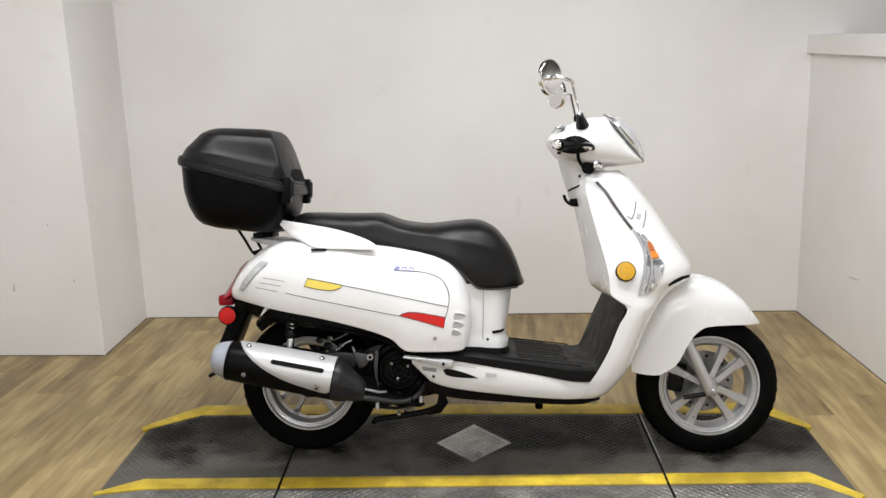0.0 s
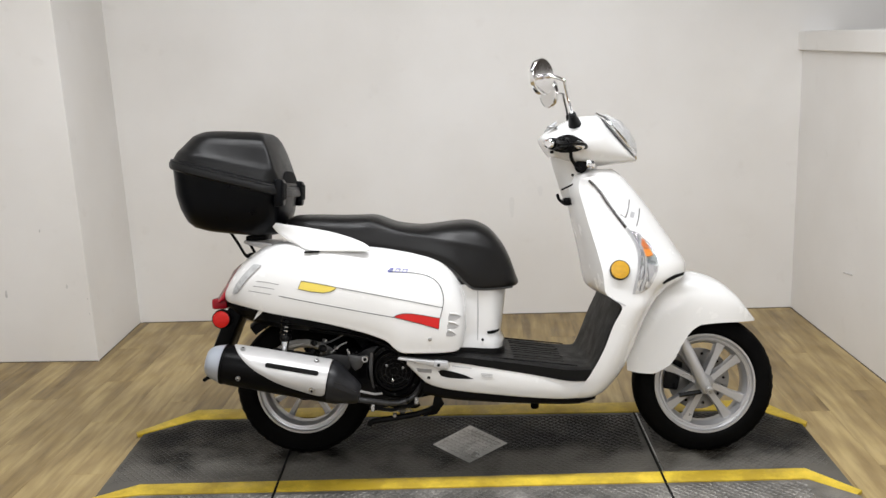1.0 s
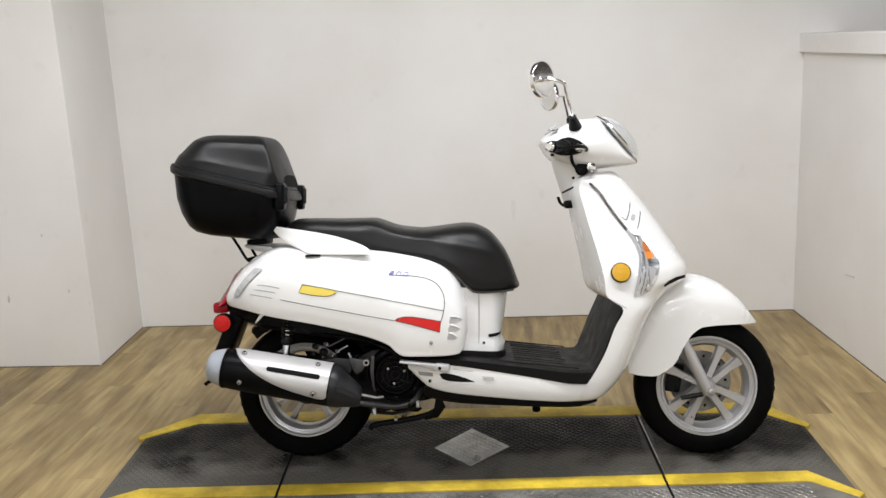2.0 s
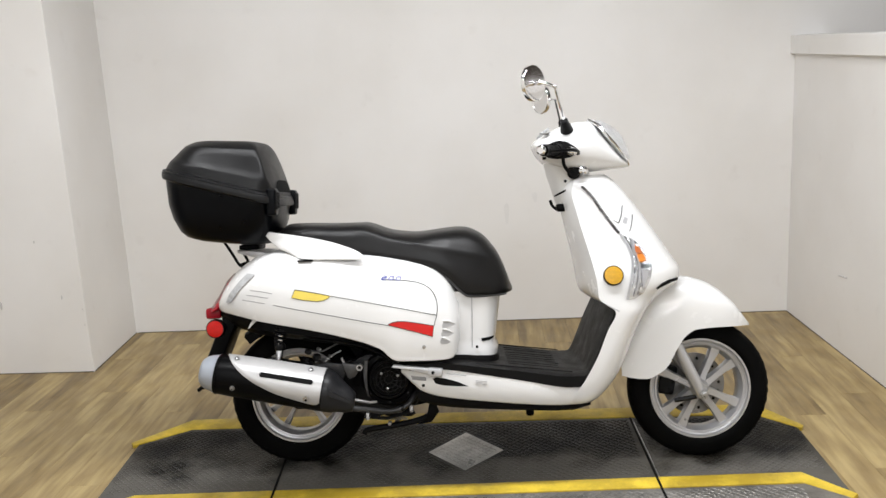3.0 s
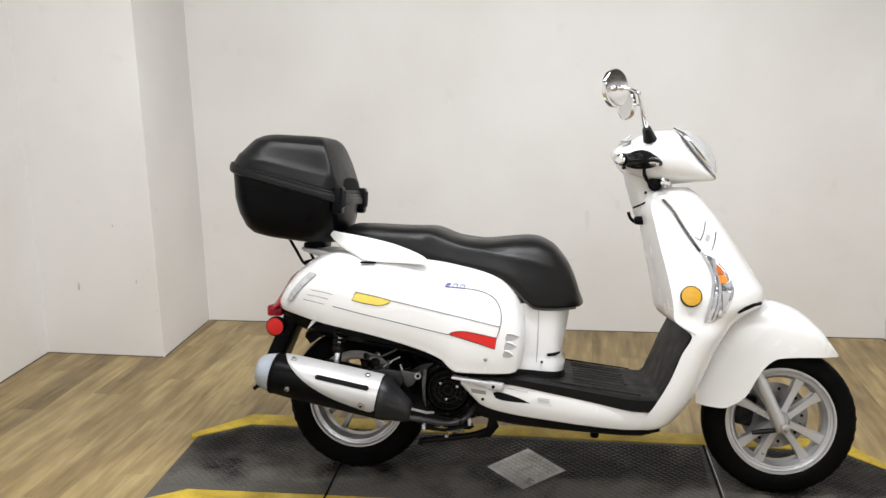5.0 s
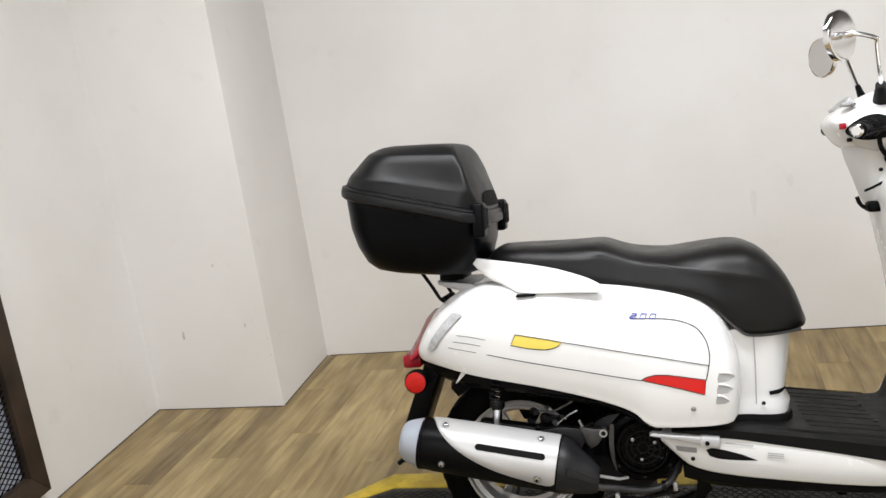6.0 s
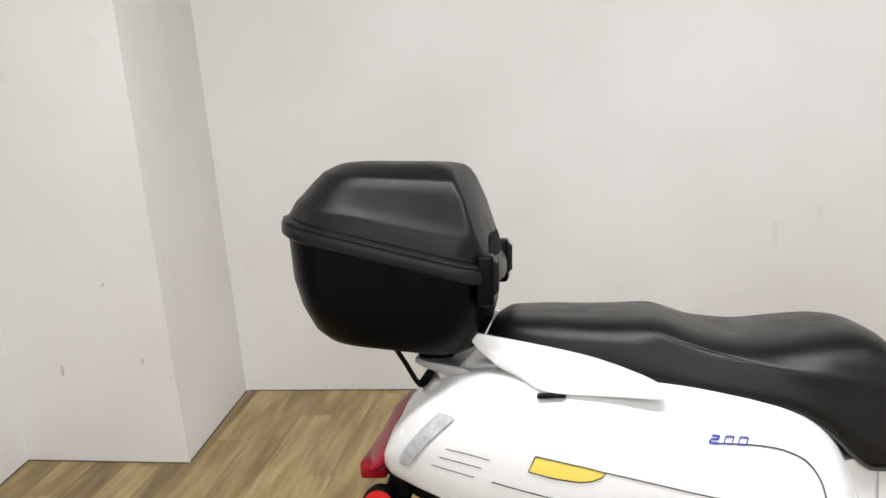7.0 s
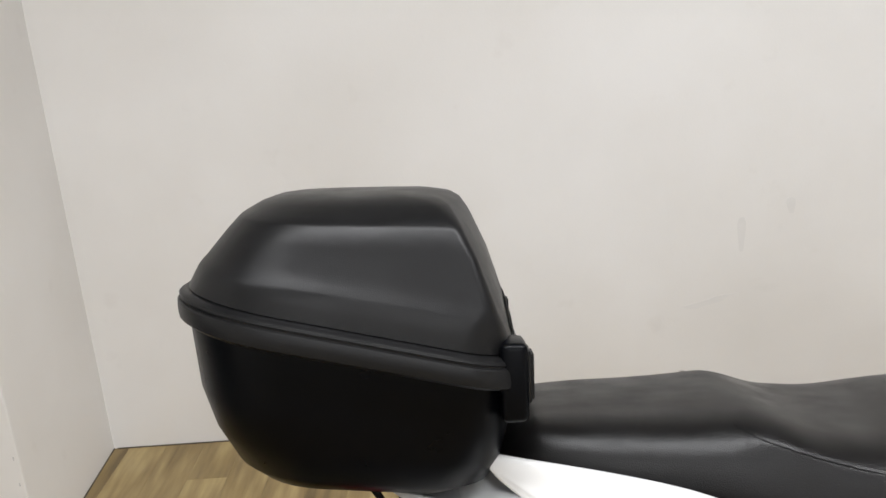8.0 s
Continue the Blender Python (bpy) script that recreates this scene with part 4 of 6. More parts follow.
front_wheel = wheel("front_wheel", (0.662, 0, 0.232), 0.231, 0.052, (49, -41, -131, 139), "silver cast front wheel with paired spokes", 0.151, 0.22, 0.95)
part("wheel_spindle", lathe([(0.02, -0.05), (0.034, -0.03), (0.034, 0.03), (0.02, 0.05)], Matrix.Translation((0.662, 0, 0.232)) @ pose(0, 0, 0, 90), 24), ALLOY, front_wheel)
rear_wheel = wheel("rear_wheel", REAR, 0.235, 0.06, (45, 135, 225, 315), "silver cast rear wheel with paired spokes", 0.147, -0.75, 0.6)
part("brake_drum", lathe([(0.04, -0.03), (0.053, -0.02), (0.055, 0.02), (0.045, 0.03), (0.02, 0.034)], Matrix.Translation(REAR) @ pose(0, 0, 0, 90), 36), DARK_METAL, rear_wheel, "dark hub drum")
# front brake
m = Matrix.Translation((0.662, 0.045, 0.232)) @ pose(0, 0, 0, 90)
disc = part("brake_disc", lathe([(0.066, -0.002), (0.104, -0.002), (0.104, 0.002), (0.066, 0.002)], m, 48), DISC_STEEL, scooter, "dull steel front brake disc")
for k in range(18):
    a = 2 * math.pi * k / 18
    part("vent_hole", lathe([(0.005, -0.0028), (0.005, 0.0028)], Matrix.Translation((0.662 + 0.085 * math.cos(a), 0.045, 0.232 + 0.085 * math.sin(a))) @ pose(0, 0, 0, 90), 10), DARK_GAP, disc)
part("brake_caliper", box(-0.028, 0.028, 0.02, 0.075, -0.05, 0.05, 0.01, 2, None, pose(0.572, 0, 0.25, 0, 12, 0)), DARK_METAL, scooter, "black front brake caliper")
part("brake_arm", tube([(0.575, -0.05, 0.196), (0.61, -0.058, 0.203), (0.645, -0.066, 0.21)], [0.007, 0.0085, 0.0075], 8), DARK_METAL, scooter)
for side in (-1, 1):
    y = side * 0.088
    leg = part("fork_leg", tube([(0.555, y, 0.44), (0.58, y, 0.388), (0.603, y, 0.337), (0.648, y, 0.237), (0.656, y, 0.214)], [0.016, 0.0165, 0.019, 0.019, 0.016], 16), ALLOY, scooter, "silver fork leg")
    part("axle_nut", lathe([(0.017, -0.004), (0.017, 0.004), (0.011, 0.0045), (0.011, 0.012), (0.007, 0.014)], Matrix.Translation((0.658, y + side * 0.016, 0.226)) @ pose(0, 0, 0, 90 if side < 0 else -90), 6), STEEL, leg)

# front mudguard: x, top, bottom, half width
FENDER = [(0.398, 0.36, 0.296, 0.10), (0.43, 0.44, 0.288, 0.108), (0.477, 0.535, 0.284, 0.114), (0.51, 0.578, 0.298, 0.117), (0.541, 0.594, 0.32, 0.118), (0.578, 0.602, 0.383, 0.118), (0.605, 0.603, 0.418, 0.117),
          (0.64, 0.599, 0.437, 0.115), (0.70, 0.579, 0.44, 0.108), (0.767, 0.528, 0.438, 0.088), (0.80, 0.486, 0.436, 0.066), (0.832, 0.443, 0.432, 0.03)]


def fender_ring(x):
    t, b, w = table(FENDER, x)
    h = t - b
    outer = [(-w, b), (-w, b + 0.3 * h), (-w * 0.95, b + 0.6 * h), (-w * 0.72, b + 0.87 * h), (-w * 0.3, t - 0.003), (0, t)]
    p = smooth_path([(0, a, c) for a, c in outer], 4)
    o = [(q.y, q.z) for q in p] + [(-q.y, q.z) for q in p[-2::-1]]
    inner = [(a * (1 - 0.005 / w) if w > 0.02 else a, max(b, c - 0.006 * min(1, max(0, (c - b) / (h + 1e-6))))) for a, c in o[::-1]]
    return [(x, a, c) for a, c in o + inner]


bm = loft([fender_ring(x) for x in spaced(0.398, 0.832, 40)])
part("front_mudguard", bm, WHITE, scooter, "deep glossy white front mudguard", 50)
# added black bar for the dark gap between apron and mudguard
part("gap_shade_bar", tube([(0.532, -0.085, 0.588), (0.535, -0.06, 0.6), (0.536, 0.06, 0.6), (0.532, 0.085, 0.588)], 0.012, 10), TRIM_BLACK, scooter, "black bar for the shaded gap above the mudguard")

# leg shield: height, rear edge, front, half width
SHIELD_ROWS = [(0.228, 0.225, 0.275, 0.19), (0.236, 0.215, 0.312, 0.222), (0.26, 0.222, 0.345, 0.243), (0.32, 0.262, 0.392, 0.252), (0.39, 0.302, 0.425, 0.254), (0.47, 0.336, 0.46, 0.254), (0.52, 0.362, 0.49, 0.252), (0.545, 0.335, 0.515, 0.25),
               (0.565, 0.312, 0.545, 0.248), (0.604, 0.31, 0.603, 0.244), (0.63, 0.307, 0.605, 0.24), (0.687, 0.297, 0.575, 0.217), (0.76, 0.281, 0.530, 0.184), (0.834, 0.266, 0.482, 0.15), (0.89, 0.257, 0.440, 0.125), (0.93, 0.27, 0.406, 0.105), (0.948, 0.30, 0.382, 0.08)]
# how far the rear face bows in (+) behind the mat, or out (-) above it
REAR_BOW = [(0.2, 0.045), (0.532, 0.045), (0.546, -0.008), (0.62, -0.03), (0.95, -0.03)]
rings = []
for z in spaced(0.228, 0.948, 72):
    xb, xf, w = table(SHIELD_ROWS, z)
    ring = []
    for k in range(33):
        a = math.pi * k / 32
        ring.append((xb + (xf - xb) * math.sin(a) ** 0.62, -w * (abs(math.cos(a)) ** 0.8) * (1 if math.cos(a) > 0 else -1), z))
    for k in range(1, 16):
        y = w * (1 - 2 * k / 16)
        ring.append((xb + float(table(REAR_BOW, z)[0]) * (1 - (y / w) ** 2), y, z))
    rings.append(ring)
bm = loft(rings)
SHIELD_TREE = surface(bm)
shield = part("leg_shield", bm, WHITE, scooter, "glossy white leg shield and front apron", 50)

for side in (-1, 1):
    part("trim_gap", stripe([(0.296, 0.912), (0.3125, 0.893), (0.3275, 0.873), (0.3455, 0.84), (0.3685, 0.802), (0.396, 0.761)], SHIELD_TREE, 0.0018, 0.0012, side, 8), ENGINE_GREY, shield)
    # dark patch laid on the apron where the gap is in shade
    part("gap_shade_patch", wrap([(0.492, 0.587), (0.511, 0.6), (0.537, 0.609), (0.576, 0.6115), (0.578, 0.602), (0.548, 0.6), (0.513, 0.589), (0.498, 0.582)], SHIELD_TREE, 0.0012, 0, side, 3), DARK_GAP, shield, "dark patch for the shade above the mudguard")
    # grey line painted for the shading along the knee panel's lower edge
    part("edge_shade_line", stripe([(0.296, 0.563), (0.33, 0.546), (0.372, 0.524)], SHIELD_TREE, 0.003, 0.0006, side, 6), GREY_INK, shield)
    part("chrome_strip", stripe([(0.29, 0.91), (0.3065, 0.891), (0.3215, 0.871), (0.3395, 0.838), (0.3625, 0.80), (0.391, 0.757)], SHIELD_TREE, 0.007, 0.0035, side, 10), CHROME, shield, "thin chrome trim strip")
    part("chrome_strip", stripe([(0.395, 0.756), (0.415, 0.72), (0.424, 0.682), (0.418, 0.635), (0.408, 0.595), (0.398, 0.559)], SHIELD_TREE, 0.008, 0.0035, side, 8), ALLOY, shield)
    lamp_o = [(0.398, 0.752), (0.42, 0.745), (0.442, 0.732), (0.462, 0.708), (0.478, 0.68), (0.484, 0.65), (0.474, 0.615), (0.45, 0.575), (0.425, 0.561), (0.396, 0.557), (0.41, 0.605), (0.422, 0.655), (0.42, 0.70)]
    lamp = part("front_indicator", wrap(lamp_o, SHIELD_TREE, 0.0015, 0, side), LAMP_CHROME, scooter, "clear front indicator over chrome facets with an orange bulb")
    part("orange_bulb", wrap([(0.437, 0.724), (0.446, 0.716), (0.455, 0.70), (0.458, 0.692), (0.438, 0.694), (0.434, 0.706)], SHIELD_TREE, 0.004, 0.003, side, 2), ORANGE_BULB, lamp)
    # lit half of the bulb, its brightness put into the colour
    part("orange_bulb", wrap([(0.438, 0.692), (0.459, 0.69), (0.467, 0.671), (0.444, 0.668)], SHIELD_TREE, 0.0045, 0.003, side, 2), ORANGE_LIT, lamp, "lower half of the bulb, coloured paler as lit")
    part("lens_bar", stripe([(0.447, 0.66), (0.478, 0.652)], SHIELD_TREE, 0.006, 0.006, side, 3), CHROME, lamp)
    part("lens_bar", stripe([(0.43, 0.74), (0.436, 0.70), (0.442, 0.66), (0.436, 0.61), (0.42, 0.565)], SHIELD_TREE, 0.007, 0.005, side, 3), ALLOY, lamp)
    part("bulb_shade", wrap([(0.447, 0.648), (0.47, 0.64), (0.462, 0.615), (0.447, 0.59)], SHIELD_TREE, 0.004, 0.002, side, 1), ALLOY, lamp)
    part("bulb_shade", wrap([(0.425, 0.735), (0.433, 0.73), (0.436, 0.69), (0.428, 0.69)], SHIELD_TREE, 0.003, 0, side, 1), ALLOY, lamp)
    part("bulb_shade", wrap([(0.424, 0.60), (0.436, 0.64), (0.43, 0.645), (0.417, 0.60)], SHIELD_TREE, 0.003, 0, side, 1), ALLOY, lamp)
    for k in range(6):
        a, b = 0.427 + 0.006 * (k % 3) + 0.0035 * k, 0.572 + 0.0125 * k
        part("lens_facet", wrap([(a, b), (a + 0.007, b + 0.003), (a + 0.008, b + 0.012), (a + 0.001, b + 0.008)], SHIELD_TREE, 0.0045, 0, side, 1), (DISC_STEEL, CHROME)[k % 2], lamp)
    hit, normal, _, _ = SHIELD_TREE.ray_cast(Vector((0.359, side, 0.632)), Vector((0, -side, 0)))
    if normal.y * side < 0:
        normal = -normal
    m = Matrix.Translation(hit + normal * 0.005) @ normal.to_track_quat("Z", "Y").to_matrix().to_4x4()
    ring = part("side_reflector", lathe([(0.027, -0.012), (0.0305, -0.008), (0.0305, 0.006), (0.028, 0.0075)], m, 36), TRIM_BLACK, scooter, "round amber side reflector in a dark ring")
    part("lens", lathe([(0.0275, 0.0), (0.0275, 0.008), (0.015, 0.0092), (0.001, 0.0095)], m, 36), AMBER, ring)
    # badge strokes on the apron
    part("badge_stroke", stripe([(0.415, 0.845), (0.407, 0.815), (0.395, 0.79)], SHIELD_TREE, 0.0028, 0.001, side, 4), INK, shield)
    part("badge_stroke", stripe([(0.395, 0.79), (0.38, 0.80)], SHIELD_TREE, 0.002, 0.001, side, 4), INK, shield)
    part("badge_stroke", stripe([(0.446, 0.815), (0.437, 0.785), (0.427, 0.762)], SHIELD_TREE, 0.0028, 0.001, side, 4), INK, shield)
    part("badge_bar", stripe([(0.412, 0.80), (0.424, 0.795)], SHIELD_TREE, 0.018, 0.001, side, 2), GREY_INK, shield)
part("apron_tip", loft([[(x, r * math.cos(a), z + r * 0.8 * math.sin(a)) for a in (2 * math.pi * k / 16 for k in range(16))] for x, z, r in ((0.545, 0.62, 0.07), (0.575, 0.612, 0.06), (0.598, 0.604, 0.04), (0.606, 0.60, 0.015))]), WHITE, shield, sharp=60)

# lower side fairing: x, top, bottom, half width
LOWER = [(-0.305, 0.374, 0.355, 0.225), (-0.275, 0.376, 0.325, 0.24), (-0.243, 0.381, 0.297, 0.248), (-0.18, 0.384, 0.277, 0.252), (-0.05, 0.364, 0.258, 0.2555), (0.08, 0.338, 0.243, 0.2555), (0.20, 0.314, 0.234, 0.246), (0.265, 0.30, 0.236, 0.232)]
bm = loft(along_x(LOWER, spaced(-0.305, 0.265, 30), lambda t, b, w: [(-w * 0.5, b), (-(w - 0.03), b + 0.002), (-(w - 0.008), b + 0.16 * (t - b)), (-w, b + 0.5 * (t - b)), (-(w - 0.003), t - 0.06 * (t - b)), (-(w - 0.012), t), (-w * 0.5, t)], 4))
LOWER_TREE = surface(bm)
lower = part("lower_fairing", bm, WHITE, scooter, "glossy white lower side fairing", 50)
for side in (-1, 1):
    part("air_slot", wrap([(-0.208, 0.343), (-0.195, 0.347), (-0.165, 0.341), (-0.13, 0.33), (-0.098, 0.315), (-0.14, 0.317), (-0.18, 0.321), (-0.2, 0.328)], LOWER_TREE, 0.0012, 0, side, 2), DARK_GAP, lower, "dark air slot")
    part("slot_lip", stripe([(-0.2, 0.325), (-0.17, 0.3165), (-0.13, 0.313), (-0.085, 0.309), (-0.06, 0.306)], LOWER_TREE, 0.006, 0.003, side, 4), WHITE, lower)
    part("plate", wrap([(-0.274, 0.353), (-0.228, 0.348), (-0.228, 0.337), (-0.27, 0.341)], LOWER_TREE, 0.0012, 0.001, side, 1), PLATE_GREY, lower, "small grey plate")
    part("plate", wrap([(-0.08, 0.335), (-0.035, 0.329), (-0.038, 0.315), (-0.078, 0.32)], LOWER_TREE, 0.001, 0, side, 1), WHITE_FLAT, lower, "faint pale sticker")
    for z in (0.3285, 0.324, 0.3195):
        part("sticker_line", stripe([(-0.076, z + 0.003), (-0.042, z - 0.0015)], LOWER_TREE, 0.002, 0.0012, side, 3), GREY_INK, lower)
    part("groove", stripe([(-0.165, 0.357), (-0.105, 0.348)], LOWER_TREE, 0.003, 0.001, side, 4), GREY_INK, lower)
    hit, normal, _, _ = LOWER_TREE.ray_cast(Vector((-0.238, side, 0.322)), Vector((0, -side, 0)))
    part("screw", lathe([(0.005, 0.0), (0.005, 0.002), (0.002, 0.003)], Matrix.Translation(hit) @ pose(0, 0, 0, 90 if side < 0 else -90), 10), DARK_METAL, lower)
    # folding passenger peg
    peg = part("passenger_peg", slab([(-0.075, 0.004), (-0.07, 0.008), (0.05, 0.0095), (0.078, 0.007), (0.078, -0.007), (0.03, -0.0085), (-0.02, -0.002), (-0.075, 0.0)], lambda a, b, h, side=side: pose(-0.255, side * 0.264, 0.375, 0, 8.5, 0) @ Vector((a, h, b)), -0.012, 0.014, 0.003), RACK_GREY, scooter, "folded silver passenger footpeg")
    part("peg_block", box(-0.022, 0.022, -0.014, 0.02, -0.012, 0.012, 0.004, 2, None, pose(-0.198, side * 0.265, 0.366, 0, 8.5, 0)), RACK_GREY, peg)
    part("peg_hole", lathe([(0.005, -0.002), (0.005, 0.002)], pose(-0.205, side * 0.264, 0.367) @ Matrix.Translation((0, side * 0.0205, 0)) @ pose(0, 0, 0, 90), 10), DARK_GAP, peg)
part("belly_pan", loft(along_x([(-0.26, 0.30, 0.262, 0.215), (-0.18, 0.285, 0.245, 0.235), (0.08, 0.25, 0.222, 0.235), (0.22, 0.24, 0.214, 0.225), (0.28, 0.238, 0.222, 0.2)], spaced(-0.26, 0.28, 10),
                              lambda t, b, w: [(-w * 0.6, b), (-(w - 0.01), b + 0.004), (-w, t)], 3)), TRIM_BLACK, scooter, "black plastic belly pan")
part("rubber_stop", lathe([(0.011, -0.022), (0.013, -0.018), (0.013, 0.012)], Matrix.Translation((0.095, -0.12, 0.208)), 14), RUBBER, scooter)

# footboard mat, rising up the inside of the leg shield
PROFILE = smooth_path([(-0.28, 0, 0.394), (-0.165, 0, 0.391), (-0.05, 0, 0.375), (0.08, 0, 0.355), (0.18, 0, 0.338), (0.25, 0, 0.333), (0.27, 0, 0.339), (0.283, 0, 0.362), (0.299, 0, 0.40), (0.327, 0, 0.47), (0.350, 0, 0.52), (0.36, 0, 0.543)], 5)
rings = []
for p in PROFILE:
    up = max(0.0, min(1.0, (p.z - 0.345) / 0.2)) if p.x > 0.2 else 0.0
    w = 0.256 - 0.008 * max(0.0, min(1.0, (p.x - 0.2) / 0.04)) - 0.003 * up
    row = []
    for k in range(21):
        y = -w + (2 * w + 0.012 * up) * k / 20
        dx = -0.002 * up
        edge = 0.004 * (1 - max(0, min(1, (w - abs(y)) / 0.01)))
        row.append((p.x + dx, y, p.z - edge - (0.02 * up * (abs(y) / w) ** 2)))
    thick = (0.008 + 0.016 * max(0.0, min(1.0, (p.x + 0.16) / 0.36))) * (1 - up) + 0.01
    under = [(x + up * 0.03, y, z - thick * (1 - up)) for x, y, z in row[::-1]]
    rings.append(row + under)
mat_part = part("footboard", loft(rings), MAT, scooter, "dark grey rubber footboard mat", 50)
for y in (-0.222, -0.21, -0.16, -0.12, -0.06, -0.02, 0.02, 0.06, 0.12, 0.16, 0.21, 0.222):
    pts = [(x, y, 0.39 - (x + 0.165) * 0.135 + 0.0005) for x in spaced(0.03 if abs(y) < 0.18 else -0.14, 0.225 if abs(y) > 0.18 else 0.19, 6)]
    part("grip_rib", tube(pts, 0.0011, 6), MAT, mat_part)
for x, y in ((0.19, -0.08), (0.19, 0.08), (0.16, -0.02)):
    part("screw", lathe([(0.006, 0), (0.006, 0.003), (0.002, 0.004)], Matrix.Translation((x, y, 0.39 - (x + 0.165) * 0.135)), 10), DARK_METAL, mat_part)

# tunnel under the seat
rings = []
for z in spaced(0.36, 0.60, 14):
    f = (z - 0.36) / 0.24
    xf = -0.014 + 0.036 * f + (0.012 if z < 0.425 else 0)
    w = 0.158 + 0.01 * f + (0.006 if z < 0.425 else 0)
    o = ring_outline([(-0.22, -w), (-0.1, -w), (-0.03, -w * 0.9), (xf - 0.006, -w * 0.6), (xf, -w * 0.25), (xf, w * 0.25), (xf - 0.006, w * 0.6), (-0.03, w * 0.9), (-0.1, w), (-0.22, w)], 3)
    rings.append([(a, b, z) for a, b in o])
bm = loft(rings)
TUNNEL_TREE = surface(bm)
tunnel = part("seat_tunnel", bm, WHITE, scooter, "white panel below the seat", 50)
part("slot", wrap([(-0.052, 0.447), (-0.012, 0.45), (-0.014, 0.443), (-0.03, 0.438), (-0.05, 0.438)], TUNNEL_TREE, 0.0025, 0, -1, 4), DARK_GAP, tunnel, "dark slot")
part("groove", stripe([(-0.076, 0.585), (-0.078, 0.50), (-0.082, 0.42)], TUNNEL_TREE, 0.003, 0.001, -1, 5), GREY_INK, tunnel)
foot = [(-0.17, -0.1685), (-0.1, -0.1685), (-0.028, -0.1525), (0.001, -0.104), (0.007, -0.045), (0.007, 0.045), (0.001, 0.104), (-0.028, 0.1525), (-0.1, 0.1685), (-0.17, 0.1685)]
part("foot_trim", slab(ring_outline(foot, 3), lambda a, b, h: (a, b, h - 0.11 * (a + 0.09)), 0.36, 0.397, 0.003), MAT, tunnel, "black base of the panel")
part("screw", lathe([(0.0045, 0), (0.0045, 0.002), (0.002, 0.003)], Matrix.Translation((-0.066, -0.1655, 0.422)) @ pose(0, 0, 0, 90), 10), DARK_METAL, tunnel)

# ---- handlebar cover, headlamp, controls ----
HY = 0.015
HEAD = [(0.150, 1.062, 1.045, 0.07), (0.165, 1.075, 1.02, 0.105), (0.19, 1.088, 0.992, 0.135), (0.24, 1.112, 0.97, 0.15), (0.29, 1.125, 0.963, 0.152), (0.335, 1.126, 0.961, 0.146), (0.36, 1.096, 0.962, 0.135), (0.39, 1.06, 0.964, 0.118), (0.42, 1.022, 0.966, 0.1), (0.445, 0.992, 0.968, 0.08), (0.458, 0.978, 0.970, 0.05)]


def head_shape(t, b, w):
    h = t - b
    return [(-w * 0.4, b), (-w * 0.85, b + 0.1 * h), (-w, b + 0.42 * h), (-w * 0.9, b + 0.72 * h), (-w * 0.55, t - 0.06 * h), (-w * 0.15, t)]


bm = loft(along_x(HEAD, spaced(0.150, 0.458, 34), head_shape))
bm.transform(Matrix.Translation((0, HY, 0)))
HEAD_TREE = surface(bm)
head = part("handlebar_cover", bm, WHITE, scooter, "glossy white handlebar and headlamp cover", 55)
for side in (-1, 1):
    hole = ring_outline([(0.172, 1.03), (0.195, 1.05), (0.23, 1.058), (0.262, 1.045), (0.282, 1.024), (0.262, 1.008), (0.225, 1.003), (0.19, 1.01)], 3)
    part("grip_opening", wrap(hole, HEAD_TREE, 0.0025, 0, side, 4), DARK_GAP, head, "dark opening round the grip")
# lens: place on the rim line, half width, bulge
lens_rows = [(0.330, 1.126, 0.06, 0.012), (0.350, 1.107, 0.09, 0.034), (0.378, 1.075, 0.104, 0.05), (0.405, 1.042, 0.104, 0.051), (0.43, 1.011, 0.094, 0.042), (0.448, 0.989, 0.074, 0.026), (0.457, 0.977, 0.045, 0.008)]
rings = []
for x, z, w, d in lens_rows:
    rings.append([(x + 0.77 * d * max(-0.1, math.cos(a)), HY + w * math.sin(a), z + 0.63 * d * max(-0.1, math.cos(a))) for a in (2 * math.pi * k / 28 for k in range(28))])
lens_mesh = loft(rings)
LENS_TREE = surface(lens_mesh)
headlamp = part("headlamp", lens_mesh, LENS, scooter, "clear curved headlamp lens with chrome trim", 60)
for side in (-1, 1):
    pts = smooth_path([(x, HY + side * (w + 0.008), z + 0.001) for x, z, w, d in lens_rows], 4)
    part("chrome_trim", tube(pts, 0.0042, 8), CHROME, headlamp)
    # dark reflection painted on the lens's upper corner
    part("reflection_patch", wrap(ring_outline([(0.342, 1.121), (0.358, 1.113), (0.371, 1.095), (0.36, 1.09), (0.348, 1.104)], 2), LENS_TREE, 0.0012, 0, side, 3), PIPE_GREY, headlamp, "dark patch for a reflection in the lens's upper corner")
part("reflector_bowl", loft([[(x + 0.77 * d * 0.3 * max(-0.1, math.cos(a)), HY + w * 0.9 * math.sin(a), z + 0.63 * d * 0.3 * max(-0.1, math.cos(a))) for a in (2 * math.pi * k / 20 for k in range(20))] for x, z, w, d in lens_rows]), WHITE_FLAT, headlamp, "pale reflector bowl")

# neck cover below
rings = []
for z, xa, xb, w in ((0.84, 0.235, 0.33, 0.08), (0.87, 0.222, 0.335, 0.085), (0.92, 0.208, 0.335, 0.085), (0.96, 0.196, 0.33, 0.09), (1.0, 0.188, 0.33, 0.10)):
    o = ring_outline([(xa, HY - w * 0.5), (xa + 0.03, HY - w), (xb - 0.02, HY - w), (xb, HY - w * 0.4), (xb, HY + w * 0.4), (xb - 0.02, HY + w), (xa + 0.03, HY + w), (xa, HY + w * 0.5)], 3)
    rings.append([(a, b, z) for a, b in o])
